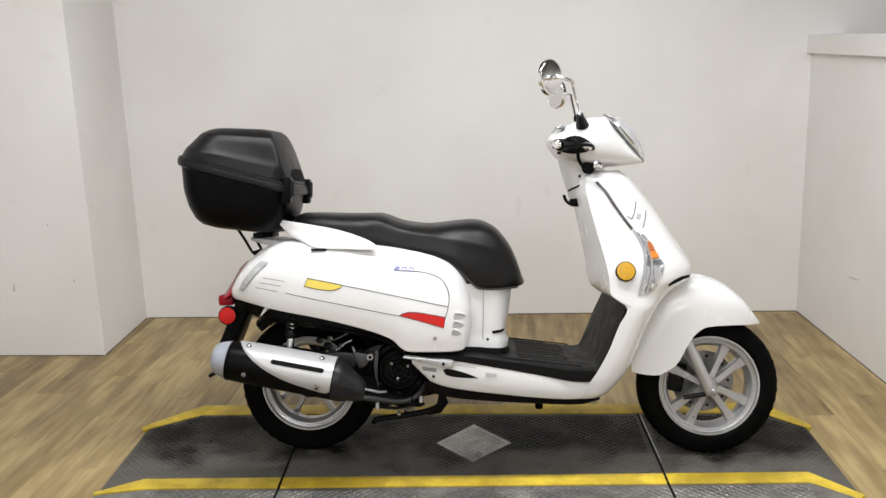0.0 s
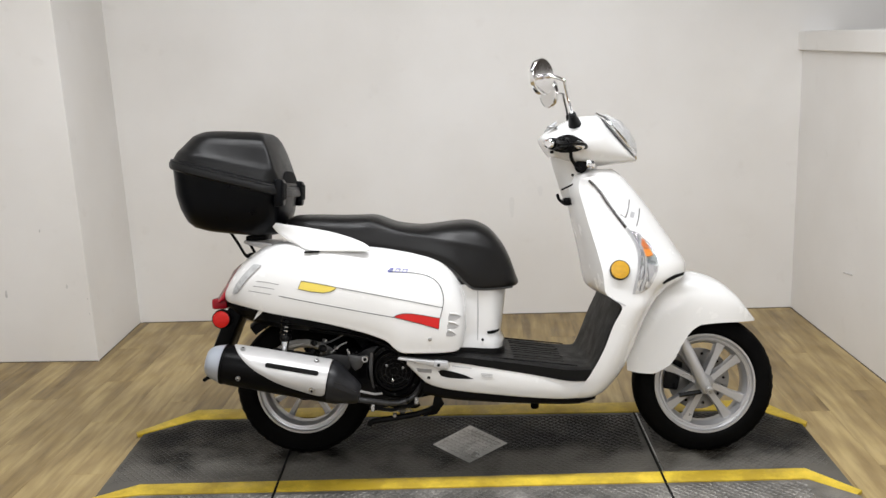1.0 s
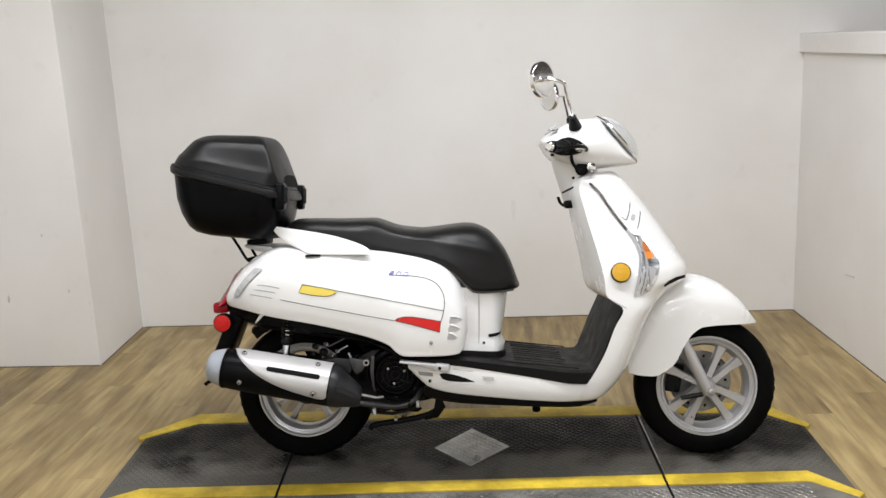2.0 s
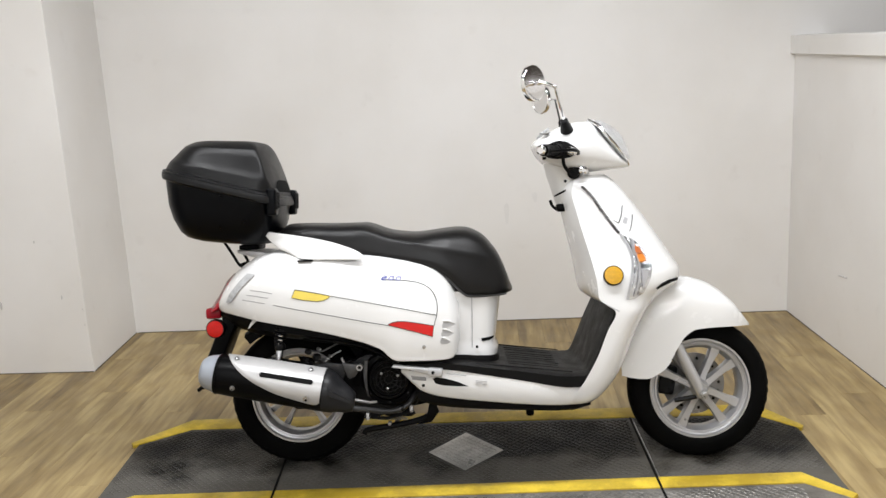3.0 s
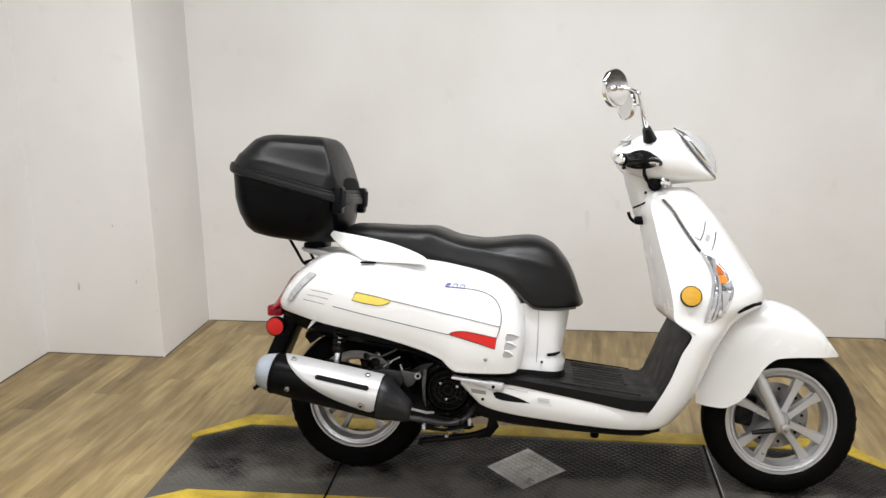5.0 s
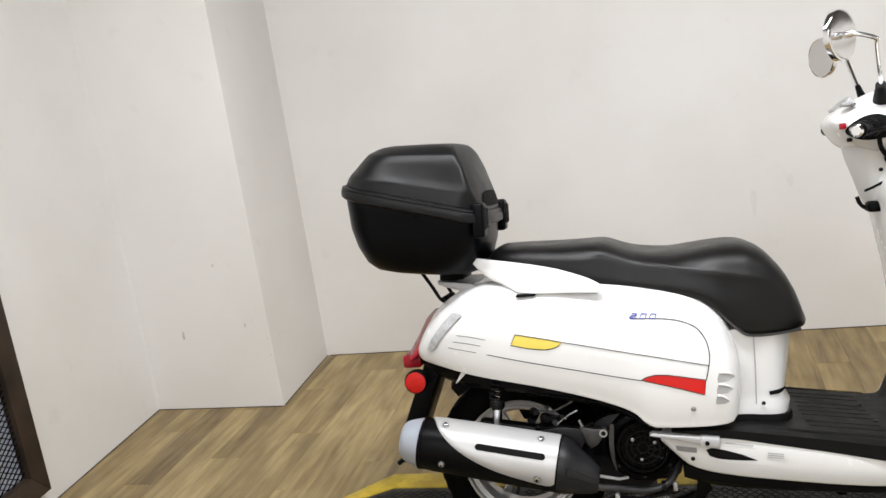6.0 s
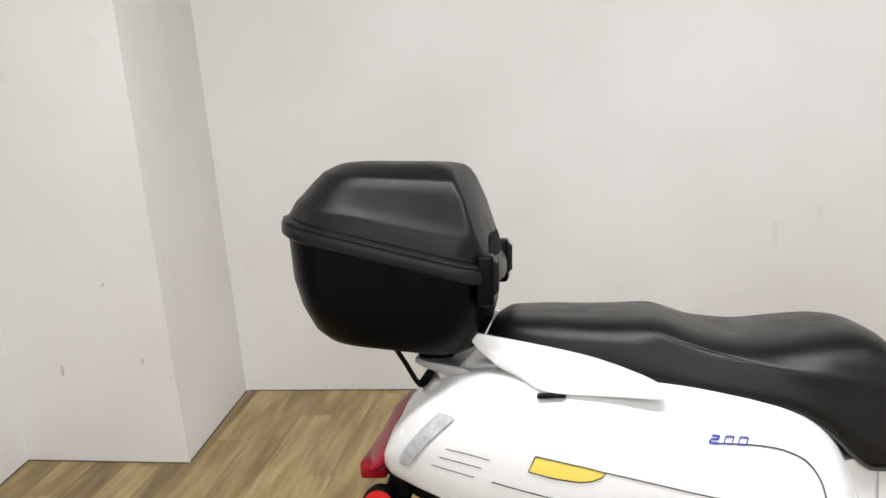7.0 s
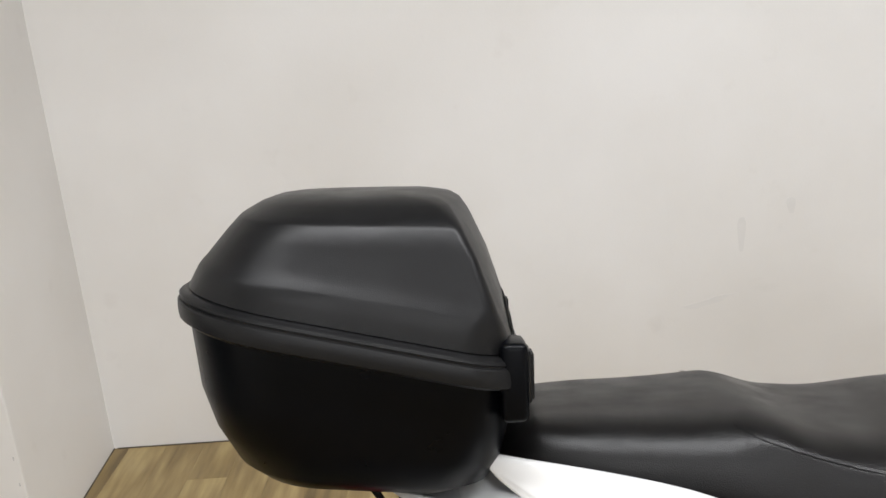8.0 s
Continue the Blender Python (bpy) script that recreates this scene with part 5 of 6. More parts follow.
neck = part("steering_cover", loft(rings), WHITE_FLAT, scooter, "white steering column cover", 50)
part("cable_slit", tube([(0.21, -0.062, 0.886), (0.222, -0.077, 0.892), (0.25, -0.083, 0.905), (0.29, -0.084, 0.922), (0.32, -0.082, 0.937)], 0.003, 6), DARK_GAP, neck)
part("screw", lathe([(0.005, 0), (0.005, 0.004), (0.002, 0.005)], Matrix.Translation((0.245, -0.071, 0.932)) @ pose(0, 0, 0, 90), 10), DARK_METAL, neck)
bag = smooth_path([(0.198, -0.03, 0.872), (0.204, -0.035, 0.854), (0.218, -0.04, 0.842), (0.232, -0.04, 0.842)], 4)
bag_hook = part("bag_hook", tube(bag, 0.005, 8), TRIM_BLACK, scooter, "black bag hook under the bars")
part("hook_block", box(0.214, 0.248, -0.064, -0.02, 0.834, 0.86, 0.009, 3), TRIM_BLACK, bag_hook)

# grips, levers, switches
for side, end, root in ((-1, (0.147, -0.313, 1.022), (0.232, -0.11, 1.03)), (1, (0.194, 0.265, 1.044), (0.245, 0.12, 1.044))):
    e, r = Vector(end), Vector(root)
    d = (e - r).normalized()
    grip = part("grip", tube([r, r + (e - r) * 0.3, r + (e - r) * 0.32, r + (e - r) * 0.88, r + (e - r) * 0.9], [0.02, 0.02, 0.0165, 0.0175, 0.012], 16), TRIM_BLACK, scooter, "black rubber grip")
    part("bar_end", tube([e - d * 0.03, e - d * 0.022, e - d * 0.004, e], [0.010, 0.0145, 0.0145, 0.010], 18), CHROME if side < 0 else TRIM_BLACK, grip, "chrome bar end weight" if side < 0 else "black bar end")
    for k in range(5):
        q = r + (e - r) * (0.4 + 0.1 * k)
        part("grip_ring", tube([q - d * 0.002, q + d * 0.002], 0.0185, 14), TRIM_BLACK, grip)
    part("switch_block", box(-0.026, 0.026, -0.024, 0.024, -0.024, 0.024, 0.007, 2, None, Matrix.Translation(r - d * 0.02)), TRIM_BLACK, scooter, "black switch block")
    lever = smooth_path([r + Vector((0.03, 0, -0.012)), r + Vector((0.05, side * 0.03, -0.015)), r + Vector((0.03, side * 0.09, -0.006)), e + Vector((0.03, side * -0.03, -0.004))], 5)
    part("brake_lever", tube(lever, 0.0048, 8), TRIM_BLACK, scooter, "black brake lever")
    part("lever_pivot", tube([r + Vector((0.012, side * 0.05, -0.004)), r + Vector((0.02, side * 0.05, -0.006)), r + Vector((0.036, side * 0.055, -0.01)), r + Vector((0.042, side * 0.055, -0.011))], [0.007, 0.013, 0.012, 0.006], 12), CHROME, scooter, "chrome lever pivot")
part("ignition_lock", lathe([(0.02, -0.02), (0.021, 0.012), (0.015, 0.018)], Matrix.Translation((0.272, -0.085, 0.958)) @ pose(0, 0, 0, 90, 0, -10), 20), TRIM_BLACK, scooter, "black lock barrel")
part("cable_clamp", lathe([(0.012, -0.02), (0.017, 0.0), (0.014, 0.016), (0.006, 0.022)], Matrix.Translation((0.298, -0.105, 0.962)) @ pose(0, 0, 0, 90, 0, 0), 16), CHROME, scooter)
part("brake_cable", tube(smooth_path([(0.235, -0.125, 1.01), (0.236, -0.128, 0.985), (0.248, -0.12, 0.965), (0.268, -0.1, 0.95)], 5), 0.0055, 8), TRIM_BLACK, scooter, "black brake cable")
part("starter_button", box(0.172, 0.184, -0.101, -0.093, 1.003, 1.012, 0.002), TRIM_BLACK, scooter)
part("red_switch", box(0.158, 0.172, -0.106, -0.092, 1.033, 1.047, 0.002), RED_LENS, scooter, "red switch")
part("reservoir_cap", box(0.168, 0.20, -0.09, -0.06, 1.084, 1.092, 0.003, 2, None), STEEL, scooter)
part("dash_rim", tube(smooth_path([(0.178, -0.08, 1.088), (0.20, -0.03, 1.105), (0.20, 0.05, 1.105), (0.178, 0.1, 1.086)], 5), 0.005, 8), LENS_FROST, head)

# mirrors: head, direction of the glass, foot, elbow
for centre, face, foot, elbow in (((0.136, -0.278, 1.224), (-0.76, 0.65, 0.032), (0.25, -0.115, 1.098), (0.197, -0.318, 1.206)), ((0.219, 0.355, 1.246), (-0.89, -0.45, -0.03), (0.268, 0.15, 1.11), (0.26, 0.265, 1.23))):
    c, n = Vector(centre), Vector(face).normalized()
    m = Matrix.Translation(c) @ n.to_track_quat("Z", "Y").to_matrix().to_4x4()
    mirror = part("mirror", lathe([(0.012, -0.0098), (0.03, -0.0096), (0.048, -0.0094), (0.0515, -0.0092), (0.0532, -0.0085), (0.0541, -0.007), (0.0545, -0.003), (0.0545, 0.004), (0.052, 0.006), (0.0505, 0.0045)], m, 48), CHROME, scooter, "round chrome mirror on a thin stem", 50)
    part("glass", lathe([(0.0508, 0.002), (0.0508, 0.0046), (0.001, 0.0047)], m, 48), MIRROR_GLASS, mirror)
    back = c - n * 0.012
    f, e = Vector(foot), Vector(elbow)
    stem = smooth_path([f + (e - f) * 0.25, e - (e - f) * 0.12, e, back - n * 0.02, back], 4)
    part("stem", tube(stem, 0.0048, 10), CHROME, mirror)
    part("ball_joint", tube([back - n * 0.022, back - n * 0.018, back - n * 0.004, back], [0.005, 0.0085, 0.0085, 0.006], 12), CHROME, mirror)
    d = (e - f).normalized()
    part("boot", tube([f - d * 0.03, f + d * 0.0, f + d * 0.03, f + d * 0.048], [q * (1.0 if centre[1] < 0 else 0.6) for q in (0.023, 0.019, 0.0135, 0.0115)], 14), TRIM_BLACK, mirror, "black rubber boot")

# ---- muffler ----
AXIS0, AXIS1 = Vector((-0.923, -0.245, 0.398)), Vector((-0.455, -0.245, 0.302))
axis = (AXIS1 - AXIS0).normalized()
up = Vector((0, 0, 1))
up = (up - axis * up.dot(axis)).normalized()
out = axis.cross(up)
if out.y > 0:
    out = -out


def shell(s, angle, grow=0.0):
    """A point on the muffler: s along it in metres, angle from the top towards the near side."""
    r = float(table([(0.0, 0.03), (0.008, 0.041), (0.022, 0.0495), (0.045, 0.0565), (0.055, 0.06), (0.10, 0.063), (0.38, 0.0655), (0.402, 0.0635), (0.436, 0.049), (0.472, 0.034), (0.482, 0.027)], s)[0]) + grow
    droop = 0.022 * max(0.0, (s - 0.4) / 0.08)
    return AXIS0 + axis * s - up * droop + up * (r * 0.99 * math.cos(angle)) + out * (r * 1.12 * math.sin(angle))


def shell_rings(a, b, n, grow=0.0, sides=40):
    return [[shell(s, 2 * math.pi * k / sides, grow) for k in range(sides)] for s in spaced(a, b, n)]


muffler = part("muffler", loft(shell_rings(0.05, 0.482, 30)), TRIM_BLACK, scooter, "black muffler with satin silver heat shield", 50)
part("end_cap", loft(shell_rings(0.004, 0.053, 10, 0.0016)), CAP_GREY, muffler, "pale grey end cap", 60)
part("black_band", loft(shell_rings(0.0535, 0.06, 3, 0.0026)), TRIM_BLACK, muffler)
bm = bmesh.new()
grid = []
SW = [(0.076, -0.05), (0.092, 0.5), (0.118, 0.95), (0.155, 1.33), (0.2, 1.63), (0.26, 1.9), (0.32, 2.06), (0.362, 2.15), (0.378, 2.11), (0.384, 1.98)]
for s in spaced(0.076, 0.384, 38):
    low = float(table(SW, s)[0])
    top_a = -0.75 - 0.4 * min(1, (s - 0.076) / 0.03)
    grid.append([shell(s, top_a + (low - top_a) * k / 20, 0.004 - 0.0035 * (k == 20) * 1.0) for k in range(21)])
loft(grid, False, False, bm)
heat = part("heat_shield", bm, SHIELD, muffler, "satin silver heat shield", 50)
slot = []
for s in spaced(0.192, 0.357, 40):
    end_by = max(0.0, 1 - min(s - 0.192, 0.357 - s) / 0.006)
    half_a = 0.108 * math.sqrt(max(0.02, 1 - end_by ** 2))
    slot.append([shell(s, 1.07 + half_a * (k / 3 - 1), 0.0052) for k in range(7)])
part("slot", loft(slot, False, False), DARK_GAP, heat, "dark slot in the shield")
for s, a, k in ((0.112, 0.42, 1.0), (0.34, 0.42, 1.0), (0.345, 1.85, 1.15), (0.118, 1.9, 0.8)):
    p = shell(s, a, 0.0055)
    n = (p - (AXIS0 + axis * s)).normalized()
    m = Matrix.Translation(p) @ n.to_track_quat("Z", "Y").to_matrix().to_4x4()
    bolt = part("bolt", lathe([(0.0088 * k, -0.004), (0.0088 * k, 0.001), (0.006 * k, 0.0012), (0.006 * k, 0.004), (0.0035 * k, 0.005)], m, 14), STEEL, muffler)
    part("socket", lathe([(0.0033 * k, 0.003), (0.0033 * k, 0.0053), (0.0005, 0.0054)], m, 8), DARK_GAP, bolt)
part("cone_rib", loft([[shell(s, 1.4 + da, g) for da, g in ((-0.16, -0.001), (-0.12, 0.006), (0.12, 0.006), (0.16, -0.001))] for s in spaced(0.41, 0.474, 6)], False, False), CONE_GREY, muffler)
part("tail_pipe", tube([(-0.90, -0.235, 0.35), (-0.928, -0.235, 0.343), (-0.94, -0.235, 0.335)], 0.006, 8), TRIM_BLACK, muffler)
part("cone", loft(shell_rings(0.388, 0.483, 12, 0.0012)), CONE_GREY, muffler, "satin dark grey front cone", 50)
pipe = smooth_path([(-0.478, -0.235, 0.268), (-0.455, -0.228, 0.256), (-0.417, -0.215, 0.248), (-0.354, -0.2, 0.236), (-0.315, -0.192, 0.241), (-0.288, -0.18, 0.256), (-0.27, -0.15, 0.28), (-0.25, -0.08, 0.31)], 5)
exhaust = part("exhaust_pipe", tube(pipe, 0.0088, 14), PIPE_GREY, scooter, "dull grey exhaust pipe")
part("heat_stay", tube([(-0.472, -0.236, 0.29), (-0.44, -0.225, 0.279), (-0.41, -0.215, 0.27), (-0.39, -0.2, 0.268)], 0.0042, 8), ALLOY, exhaust)
for k in (3, 21):
    part("clamp", tube([pipe[k] - Vector((0.005, 0, 0)), pipe[k] + Vector((0.005, 0, 0))], 0.0115, 12), DARK_METAL, exhaust)
for x, y, z in ((-0.417, -0.222, 0.23), (-0.282, -0.185, 0.24)):
    part("flange_bolt", lathe([(0.0065, -0.012), (0.0065, 0.006), (0.004, 0.01)], Matrix.Translation((x, y, z)), 8), STEEL, exhaust)
part("flange_stay", tube([(-0.43, -0.2, 0.222), (-0.36, -0.19, 0.212), (-0.28, -0.175, 0.226)], 0.006, 6), DARK_METAL, exhaust)

# ---- engine and rear suspension ----
bm = box(-0.62, -0.26, -0.1, 0.1, 0.22, 0.37, 0.03, 3)
engine = part("engine", bm, DARK_METAL, scooter, "black scooter engine with a fan cover")
part("crankcase", lathe([(0.10, -0.05), (0.10, 0.05), (0.07, 0.06)], Matrix.Translation((-0.40, -0.1, 0.31)) @ pose(0, 0, 0, 90), 28), DARK_METAL, engine)
m = Matrix.Translation((-0.349, -0.18, 0.334)) @ pose(0, 0, 0, 90)
part("fan_shroud", lathe([(0.09, -0.06), (0.089, -0.02), (0.082, -0.008), (0.07, -0.004), (0.065, -0.012), (0.002, -0.014)], m, 40), TRIM_BLACK, engine, "black fan shroud")
part("fan_cover", lathe([(0.053, -0.013), (0.053, 0.0), (0.055, 0.005), (0.061, 0.005), (0.064, 0.0), (0.064, -0.01)], m, 40), TRIM_BLACK, engine, "raised round rim of the fan grille")
for r in (0.013, 0.027, 0.04):
    pts = [m @ Vector((r * math.cos(a), r * math.sin(a), 0.0)) for a in (2 * math.pi * k / 32 for k in range(33))]
    part("grille_ring", tube(pts, 0.0022, 6), DARK_METAL, engine)
for k in range(12):
    # spokes of the grille sweep round as they go out
    a = 2 * math.pi * k / 12
    pts = [m @ Vector((r * math.cos(a + r * 9), r * math.sin(a + r * 9), -0.001)) for r in (0.012, 0.022, 0.033, 0.044, 0.054)]
    part("grille_spoke", tube(pts, 0.0016, 5), DARK_METAL, engine)
for k in range(3):
    a = 2 * math.pi * k / 3 + 0.35
    part("cover_bolt", lathe([(0.0042, 0.0), (0.0042, 0.004), (0.002, 0.005)], m @ Matrix.Translation((0.03 * math.cos(a), 0.03 * math.sin(a), 0.0)), 8), STEEL, engine)
for k in range(7):
    a = 2 * math.pi * k / 7 + 0.2
    part("cover_bolt", lathe([(0.0045, -0.004), (0.0045, 0.003), (0.002, 0.004)], m @ Matrix.Translation((0.076 * math.cos(a), 0.076 * math.sin(a), -0.006)), 8), DARK_METAL, engine)
part("shroud_edge", loft([[(x - 0.003, -0.2, z), (x + wd, -0.202, z), (x + wd, -0.194, z), (x - 0.003, -0.192, z)] for x, z, wd in ((-0.417, 0.398, 0.006), (-0.4225, 0.372, 0.009), (-0.4235, 0.345, 0.008), (-0.420, 0.312, 0.004), (-0.414, 0.286, 0.002))]), ENGINE_GREY, engine, "bare alloy edge of the fan shroud")
part("shroud_top", loft([[(x, -0.175, z + h) for h in (0, 0.012)] + [(x, -0.10, z + h) for h in (0.012, 0)] for x, z in ((-0.52, 0.452), (-0.47, 0.448), (-0.43, 0.438), (-0.385, 0.42), (-0.35, 0.405))]), TRIM_BLACK, engine, "black cover over the engine")
bracket = slab([(-0.492, 0.398), (-0.46, 0.392), (-0.436, 0.390), (-0.427, 0.384), (-0.428, 0.374), (-0.44, 0.37), (-0.452, 0.352), (-0.47, 0.344), (-0.481, 0.36)], lambda a, b, h: (a, -0.2 + h, b), -0.01, 0.006, 0.003)
bracket_part = part("engine_hanger", bracket, ENGINE_GREY, scooter, "cast alloy engine hanger with an eye")
part("eye", lathe([(0.0058, -0.012), (0.0098, -0.012), (0.0098, 0.012), (0.0058, 0.012)], Matrix.Translation((-0.437, -0.2, 0.380)) @ pose(0, 0, 0, 90), 18), ALLOY, bracket_part)
part("eye_hole", lathe([(0.0056, -0.0125), (0.0056, 0.0125)], Matrix.Translation((-0.437, -0.2, 0.380)) @ pose(0, 0, 0, 90), 14), DARK_GAP, bracket_part)
part("breather_cable", tube(smooth_path([(-0.60, -0.17, 0.435), (-0.56, -0.185, 0.432), (-0.525, -0.19, 0.446), (-0.505, -0.19, 0.456)], 4), 0.0028, 6), ENGINE_GREY, engine)
part("rear_arm", slab([(-0.585, 0.392), (-0.535, 0.398), (-0.49, 0.392), (-0.482, 0.36), (-0.5, 0.33), (-0.56, 0.345)], lambda a, b, h: (a, -0.19 + h, b), -0.012, 0.012, 0.004), CONE_GREY, engine, "dark cast arm above the muffler")
part("air_cleaner", box(-0.74, -0.46, 0.14, 0.2, 0.375, 0.48, 0.02, 3), DARK_METAL, scooter, "black air cleaner box")
part("frame_tube", tube(smooth_path([(-0.62, -0.13, 0.47), (-0.5, -0.15, 0.452), (-0.43, -0.17, 0.44), (-0.37, -0.19, 0.418), (-0.33, -0.2, 0.39)], 5), 0.0075, 10), TRIM_BLACK, scooter, "black frame tube")
part("swing_arm", box(-0.2, 0.2, -0.02, 0.02, -0.03, 0.03, 0.008, 2, None, pose(-0.55, -0.14, 0.35, 0, 10, 0)), DARK_METAL, scooter, "dark swing arm")
for x, y, z, r in ((-0.60, -0.17, 0.43, 0.012), (-0.575, -0.16, 0.41, 0.016), (-0.61, -0.165, 0.405, 0.01), (-0.565, -0.175, 0.438, 0.007), (-0.55, -0.17, 0.40, 0.009), (-0.59, -0.175, 0.39, 0.012), (-0.53, -0.18, 0.415, 0.006)):
    part("carburettor_fitting", lathe([(r * 0.8, -0.012), (r * 0.8, 0.004), (r * 0.5, 0.01)], Matrix.Translation((x, y, z)) @ pose(0, 0, 0, 90, 20 * x * 10, 30), 8), STEEL if r < 0.0095 else DARK_METAL, scooter)
part("clutch_cable", tube(smooth_path([(-0.545, -0.18, 0.40), (-0.52, -0.185, 0.42), (-0.495, -0.185, 0.432)], 4), 0.0025, 8), STEEL, scooter)
part("vacuum_hose", tube(smooth_path([(-0.64, -0.17, 0.36), (-0.6, -0.18, 0.375), (-0.55, -0.18, 0.372), (-0.50, -0.19, 0.385), (-0.46, -0.19, 0.40)], 4), 0.006, 8), TRIM_BLACK, scooter)
part("breather_nipple", tube([(-0.483, -0.2, 0.385), (-0.488, -0.2, 0.402), (-0.492, -0.2, 0.412)], [0.005, 0.0042, 0.0035], 10), STEEL, scooter)
a0, a1 = Vector((-0.684, -0.155, 0.54)), Vector((-0.703, -0.155, 0.36))
d = a1 - a0
shock = part("rear_shock", tube([a0, a0 + d * 0.5, a0 + d * 0.52, a1], [0.009, 0.009, 0.0125, 0.011], 14), CHROME, scooter, "chrome rear shock absorber with coil spring")
coil = [a0 + d * (0.02 + 0.4 * k / 70) + Vector((0.0165 * math.cos(k * 2 * math.pi / 12), 0.0165 * math.sin(k * 2 * math.pi / 12), 0)) for k in range(71)]
part("coil_spring", tube(coil, 0.0042, 7), DARK_METAL, shock)
part("spring_seat", lathe([(0.0145, -0.012), (0.0185, -0.004), (0.0185, 0.004), (0.015, 0.01)], Matrix.Translation(a0 + d * 0.5), 18), DARK_METAL, shock)

# stands
stand = part("side_stand", tube(smooth_path([(-0.38, 0.12, 0.24), (-0.5, 0.19, 0.13), (-0.6, 0.255, 0.034)], 4), 0.011, 10), TRIM_BLACK, scooter, "black side stand, folded out")
part("stand_foot", box(-0.63, -0.57, 0.235, 0.28, 0.03, 0.038, 0.003, 2, None), TRIM_BLACK, stand)
LEG = [(-0.212, 0.115, 0.238), (-0.222, 0.125, 0.208), (-0.265, 0.14, 0.19), (-0.34, 0.15, 0.179), (-0.425, 0.157, 0.17), (-0.438, 0.158, 0.158)]
centre_stand = part("centre_stand", tube(smooth_path([(x, -y, z) for x, y, z in LEG], 4), 0.0095, 10), TRIM_BLACK, scooter, "black centre stand, folded up")
part("stand_leg", tube(smooth_path(LEG, 4), 0.0095, 10), TRIM_BLACK, centre_stand)
part("cross_tube", tube([(-0.335, -0.15, 0.18), (-0.335, 0.15, 0.18)], 0.009, 10), TRIM_BLACK, centre_stand)
part("stand_plate", slab([(-0.208, 0.245), (-0.196, 0.215), (-0.222, 0.182), (-0.262, 0.176), (-0.282, 0.186), (-0.252, 0.196), (-0.234, 0.212), (-0.228, 0.24)], lambda a, b, h: (a, -0.135 + h, b), -0.006, 0.006, 0.002), TRIM_BLACK, centre_stand)
part("stand_stay", slab([(-0.30, 0.232), (-0.286, 0.236), (-0.272, 0.212), (-0.286, 0.204), (-0.33, 0.205), (-0.37, 0.21), (-0.37, 0.218), (-0.318, 0.216)], lambda a, b, h: (a, -0.14 + h, b), -0.004, 0.004, 0.001), TRIM_BLACK, centre_stand)
spring_a, spring_b = Vector((-0.395, -0.15, 0.205)), Vector((-0.30, -0.148, 0.2))
coil = [spring_a + (spring_b - spring_a) * k / 72 + Vector((0, 0.006 * math.cos(k * 2 * math.pi / 6), 0.006 * math.sin(k * 2 * math.pi / 6))) for k in range(73)]
part("return_spring", tube(coil, 0.0018, 5), STEEL, centre_stand, "bare steel return spring")
part("spring_pin", lathe([(0.007, -0.012), (0.007, 0.006), (0.0045, 0.01)], Matrix.Translation((-0.356, -0.15, 0.185)) @ pose(0, 0, 0, 90), 10), STEEL, centre_stand)

# ---- top box on the carrier ----
top_box = thing("top_box", SCOOTER, "closed black plastic top box with two latches on a carrier", "top box")


def rim_z(x):
    return 0.92 + (-0.70 - x) * 0.28


def plan(x0, x1, w, rear=0.11, front=0.05):
    """A rounded plan outline: fuller curve at the rear than at the front."""
    o = []
    for cx, cy, r, a0 in ((x1 - front, w - front, front, 0), (x0 + rear, w - rear, rear, 90), (x0 + rear, -(w - rear), rear, 180), (x1 - front, -(w - front), front, 270)):
        for k in range(9):
            a = radians(a0 + 90 * k / 8)
            o.append((cx + r * math.cos(a), cy + r * math.sin(a)))
    out_ = []
    n = len(o)
    for i in range(n):
        a, b = Vector(o[i]), Vector(o[(i + 1) % n])
        steps = 5 if i % 9 == 8 else 1
        for s in range(steps):
            q = a + (b - a) * s / steps
            swell = 0.02 * (1 - (q.y / w) ** 2) * max(0.0, (q.x - x0) / (x1 - x0)) ** 4
            out_.append((q.x + swell, q.y))
    return out_


def ring_at(x0, x1, w, zf, rear=0.11, front=0.05):
    return [(a, b, zf(a, b)) for a, b in plan(x0, x1, w, rear, front)]


X0, X1, W = -1.05, -0.687, 0.211
body = [ring_at(X0 + 0.095, X1 - 0.1, 0.11, lambda a, b: 0.77 + (-0.74 - a) * 0.13, 0.06, 0.04), ring_at(X0 + 0.062, X1 - 0.068, 0.147, lambda a, b: 0.776 + (-0.74 - a) * 0.14, 0.08, 0.05), ring_at(X0 + 0.04, X1 - 0.046, 0.166, lambda a, b: 0.791 + (-0.74 - a) * 0.145, 0.1, 0.05),
        ring_at(X0 + 0.02, X1 - 0.03, 0.18, lambda a, b: 0.82 + (-0.72 - a) * 0.17, 0.11, 0.05), ring_at(X0 + 0.01, X1 - 0.019, 0.189, lambda a, b: 0.858 + (-0.72 - a) * 0.2, 0.11, 0.05), ring_at(X0 + 0.007, X1 - 0.013, 0.193, lambda a, b: rim_z(a) - 0.022, 0.11, 0.048), ring_at(X0 + 0.007, X1 - 0.013, 0.193, lambda a, b: rim_z(a) - 0.004, 0.11, 0.048)]
part("box_body", loft(body), BOX_BLACK, top_box, "lower half of the box", 40)
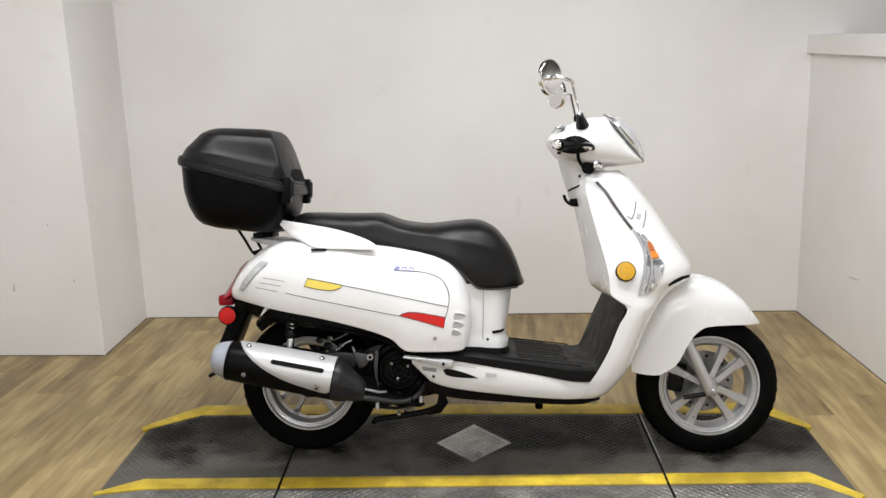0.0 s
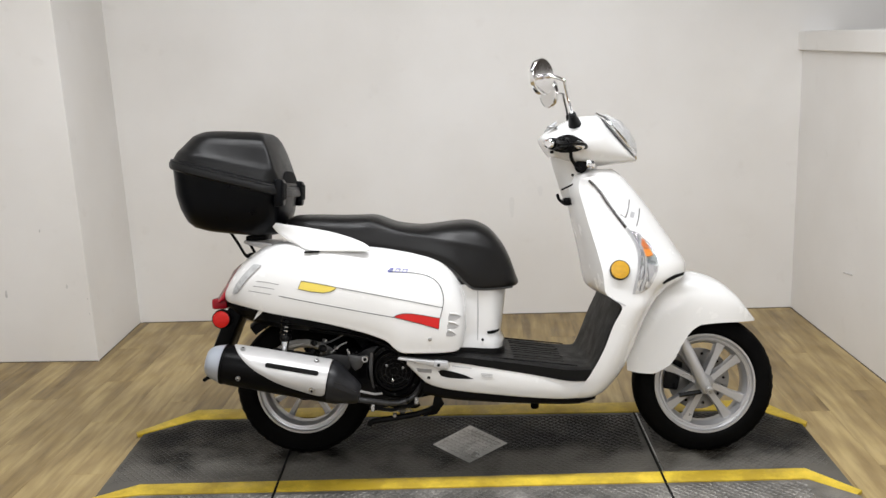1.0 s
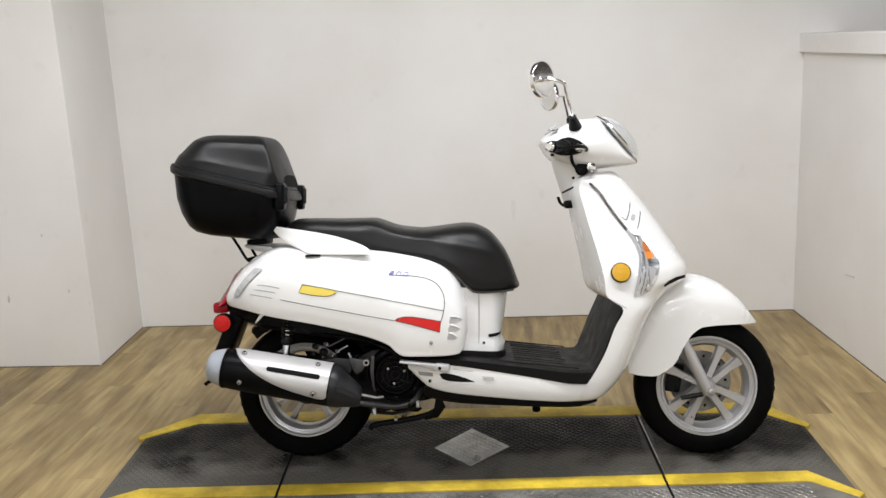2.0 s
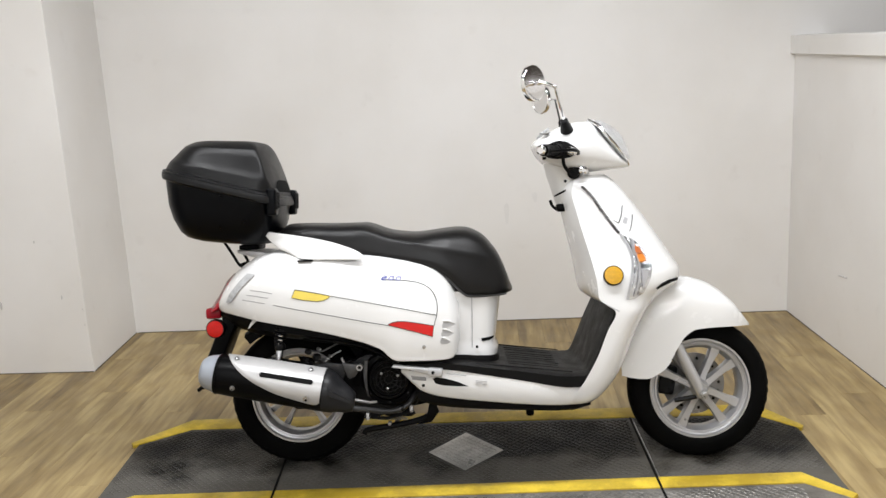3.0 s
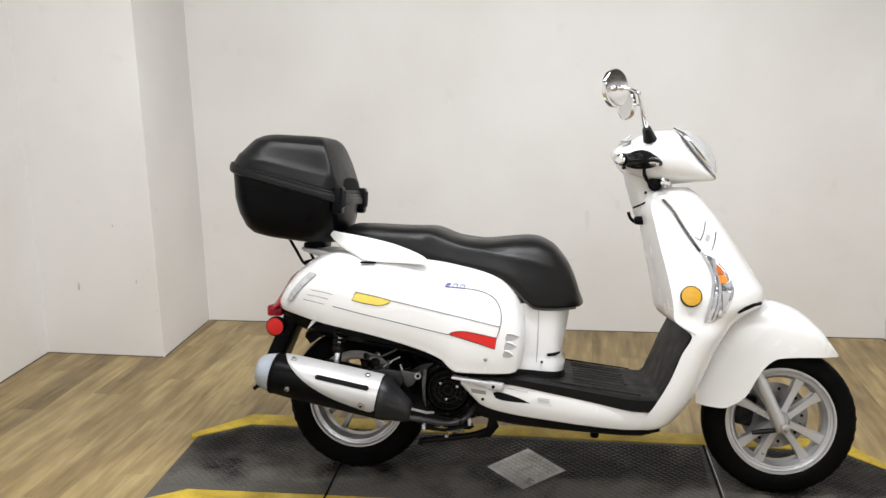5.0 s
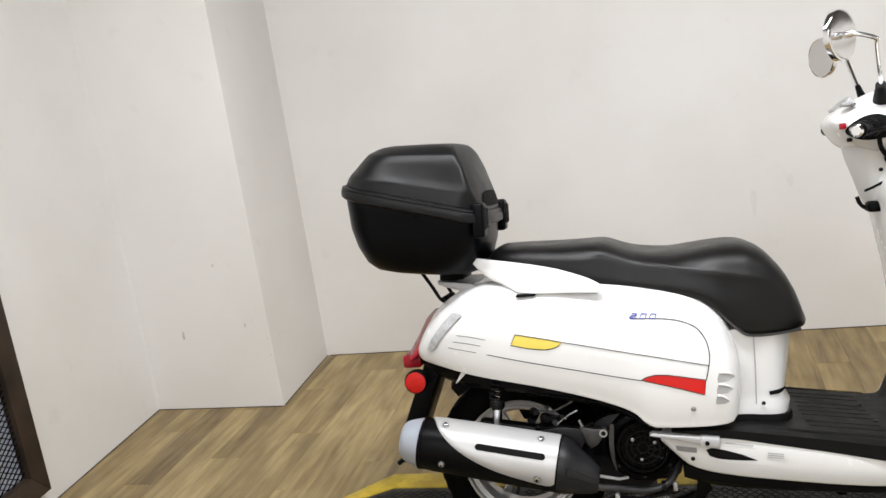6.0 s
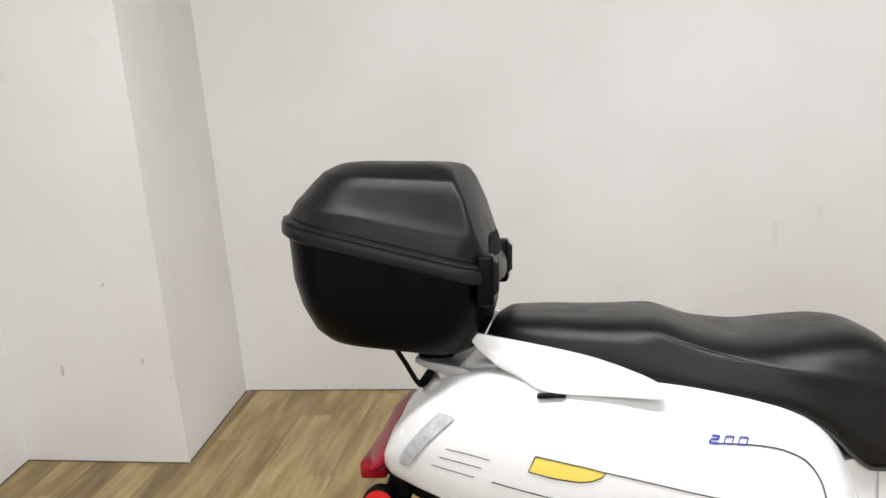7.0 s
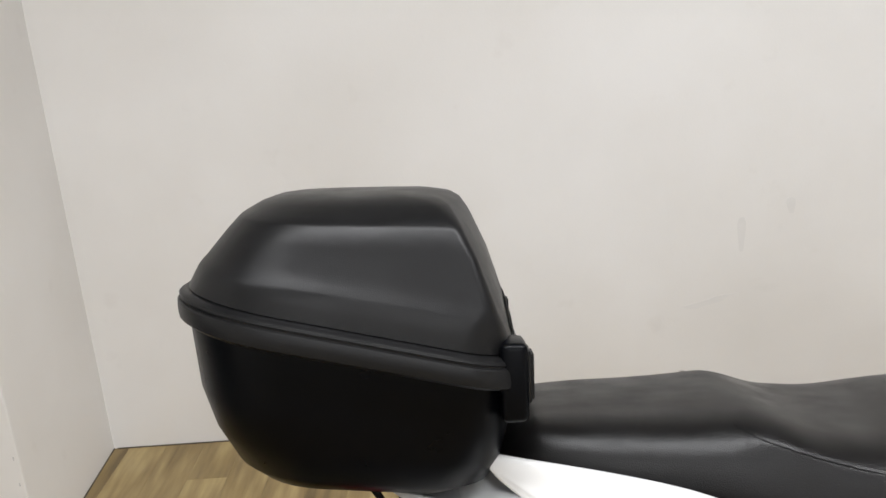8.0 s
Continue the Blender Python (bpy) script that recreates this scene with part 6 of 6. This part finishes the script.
# rim flange: height over the rim line, inset, front corner radius
BAND = [(-0.017, 0.013, 0.05), (-0.0158, 0.005, 0.052), (-0.0122, 0.0008, 0.054), (-0.006, 0.0, 0.054), (0.005, 0.0006, 0.054), (0.0075, 0.0018, 0.053), (0.0085, 0.0036, 0.053), (0.0105, 0.0036, 0.053), (0.0115, 0.0026, 0.053), (0.0145, 0.0034, 0.053), (0.0175, 0.007, 0.052), (0.019, 0.014, 0.05)]
band = [ring_at(X0 + i, X1 - i, W - i, lambda a, b, h=h: rim_z(a) + h, 0.11 - i * 0.3, c) for h, i, c in BAND]
part("rim_band", loft(band), LID_BLACK, top_box, "grooved rim band", 30)


def lid_z(rear, front):
    """Height of a lid ring: its share of the lid's height at the rear and at the front."""
    def z(a, b):
        f = rear + (front - rear) * min(1.0, max(0.0, (a - X0) / (X1 - X0)))
        return (rim_z(a) + 0.02) * (1 - f) + (1.1185 - (a + 0.86) * 0.062 - 0.2 * (b * b)) * f
    return z


# lid rings: share of the height behind and in front; rear, front and side offsets; corner radii
LID = [(0.0, 0.0, 0.012, 0.008, 0.014, 0.105, 0.05), (0.14, 0.1, 0.0185, 0.01, 0.016, 0.105, 0.044), (0.26, 0.19, 0.0245, 0.0135, 0.0185, 0.104, 0.032), (0.32, 0.235, 0.028, 0.0155, 0.0215, 0.104, 0.024),
       (0.375, 0.285, 0.0325, 0.0175, 0.0262, 0.104, 0.016), (0.47, 0.39, 0.0395, 0.022, 0.0325, 0.103, 0.012), (0.66, 0.6, 0.055, 0.032, 0.0435, 0.098, 0.009), (0.8, 0.785, 0.069, 0.0445, 0.0525, 0.094, 0.009),
       (0.825, 0.815, 0.072, 0.0465, 0.0565, 0.092, 0.01), (0.865, 0.86, 0.079, 0.05, 0.0665, 0.088, 0.011), (0.93, 0.93, 0.092, 0.0575, 0.085, 0.08, 0.014), (0.97, 0.97, 0.106, 0.068, 0.1, 0.07, 0.017),
       (0.993, 0.993, 0.13, 0.09, 0.118, 0.05, 0.018), (1.0, 1.0, 0.152, 0.125, 0.145, 0.03, 0.015)]
lid = [ring_at(X0 + r, X1 - f, W - w, lid_z(hr, hf), cr, cf) for hr, hf, r, f, w, cr, cf in LID]
lid_mesh = loft(lid)
LID_TREE = surface(lid_mesh)
lid_part = part("lid", lid_mesh, LID_BLACK, top_box, "domed lid with a sloping front and bevelled shoulders", 30)
for y in (-0.162, 0.162):
    m = pose(X1 - 0.0035 + 0.003 * (y > 0), y, 0.91, 0, 3, 0)
    latch = part("latch", box(-0.014, 0.016, -0.026, 0.026, -0.043, 0.043, 0.008, 3, None, m), BOX_BLACK, top_box, "black snap latch")
    part("latch_tab", box(0.012, 0.020, -0.019, 0.019, -0.024, 0.034, 0.004, 2, None, m), LID_BLACK, latch)
    for k in range(3):
        part("latch_rib", box(0.019, 0.0225, -0.014 + k * 0.01, -0.01 + k * 0.01, -0.02, 0.03, 0.001, 1, None, m), LID_BLACK, latch)
# dark arched sheet on the sloping front for the shaded recess between the latches
rows_ = []
for k in range(15):
    y = -0.118 + 0.236 * k / 14
    high = 0.036 * math.sqrt(max(0.0, 1 - (abs(y) / 0.12) ** 4))
    line = []
    for q in range(6):
        z = 0.942 + (0.004 + high) * q / 5
        hit, normal, _, _ = LID_TREE.ray_cast(Vector((0, y, z)), Vector((-1, 0, 0)))
        line.append(Vector(((hit.x if hit else X1) + 0.0015, y, z)))
    rows_.append(line)
part("lock_recess", loft(rows_, False, False), DARK_GAP, lid_part, "dark arched sheet for the shaded recess round the lock")
part("lock", lathe([(0.012, -0.004), (0.012, 0.004), (0.009, 0.006), (0.002, 0.006)], Matrix.Translation((X1 - 0.003, 0, 0.962)) @ pose(0, 0, 0, 0, 70, 0), 18), TRIM_BLACK, lid_part)
part("base_plate", box(-0.83, -0.765, -0.055, 0.055, 0.758, 0.775, 0.004, 2, None, pose(0, 0, 0)), TRIM_BLACK, top_box, "black mounting plate")

# ---- planks of the floor ----
meshes = {}
row = 0
x = -2.56
while x < FAR_END - 0.05:
    y = FRONT_END - 0.05 - (row * 0.43) % PLANK_L
    while y < BACK + 0.1:
        y1 = min(y + PLANK_L, BACK + 0.1)
        y0 = max(y, FRONT_END - 0.08)
        if y1 - y0 > 0.03:
            key = round(y1 - y0, 3)
            if key not in meshes:
                meshes[key] = plank_mesh(PLANK_W - 0.0004, key - 0.0004)
            plank = new("plank", meshes[key])
            plank.parent = floor
            plank.location = (x + PLANK_W / 2, (y0 + y1) / 2, 0)
        y += PLANK_L
    x += PLANK_W
    row += 1
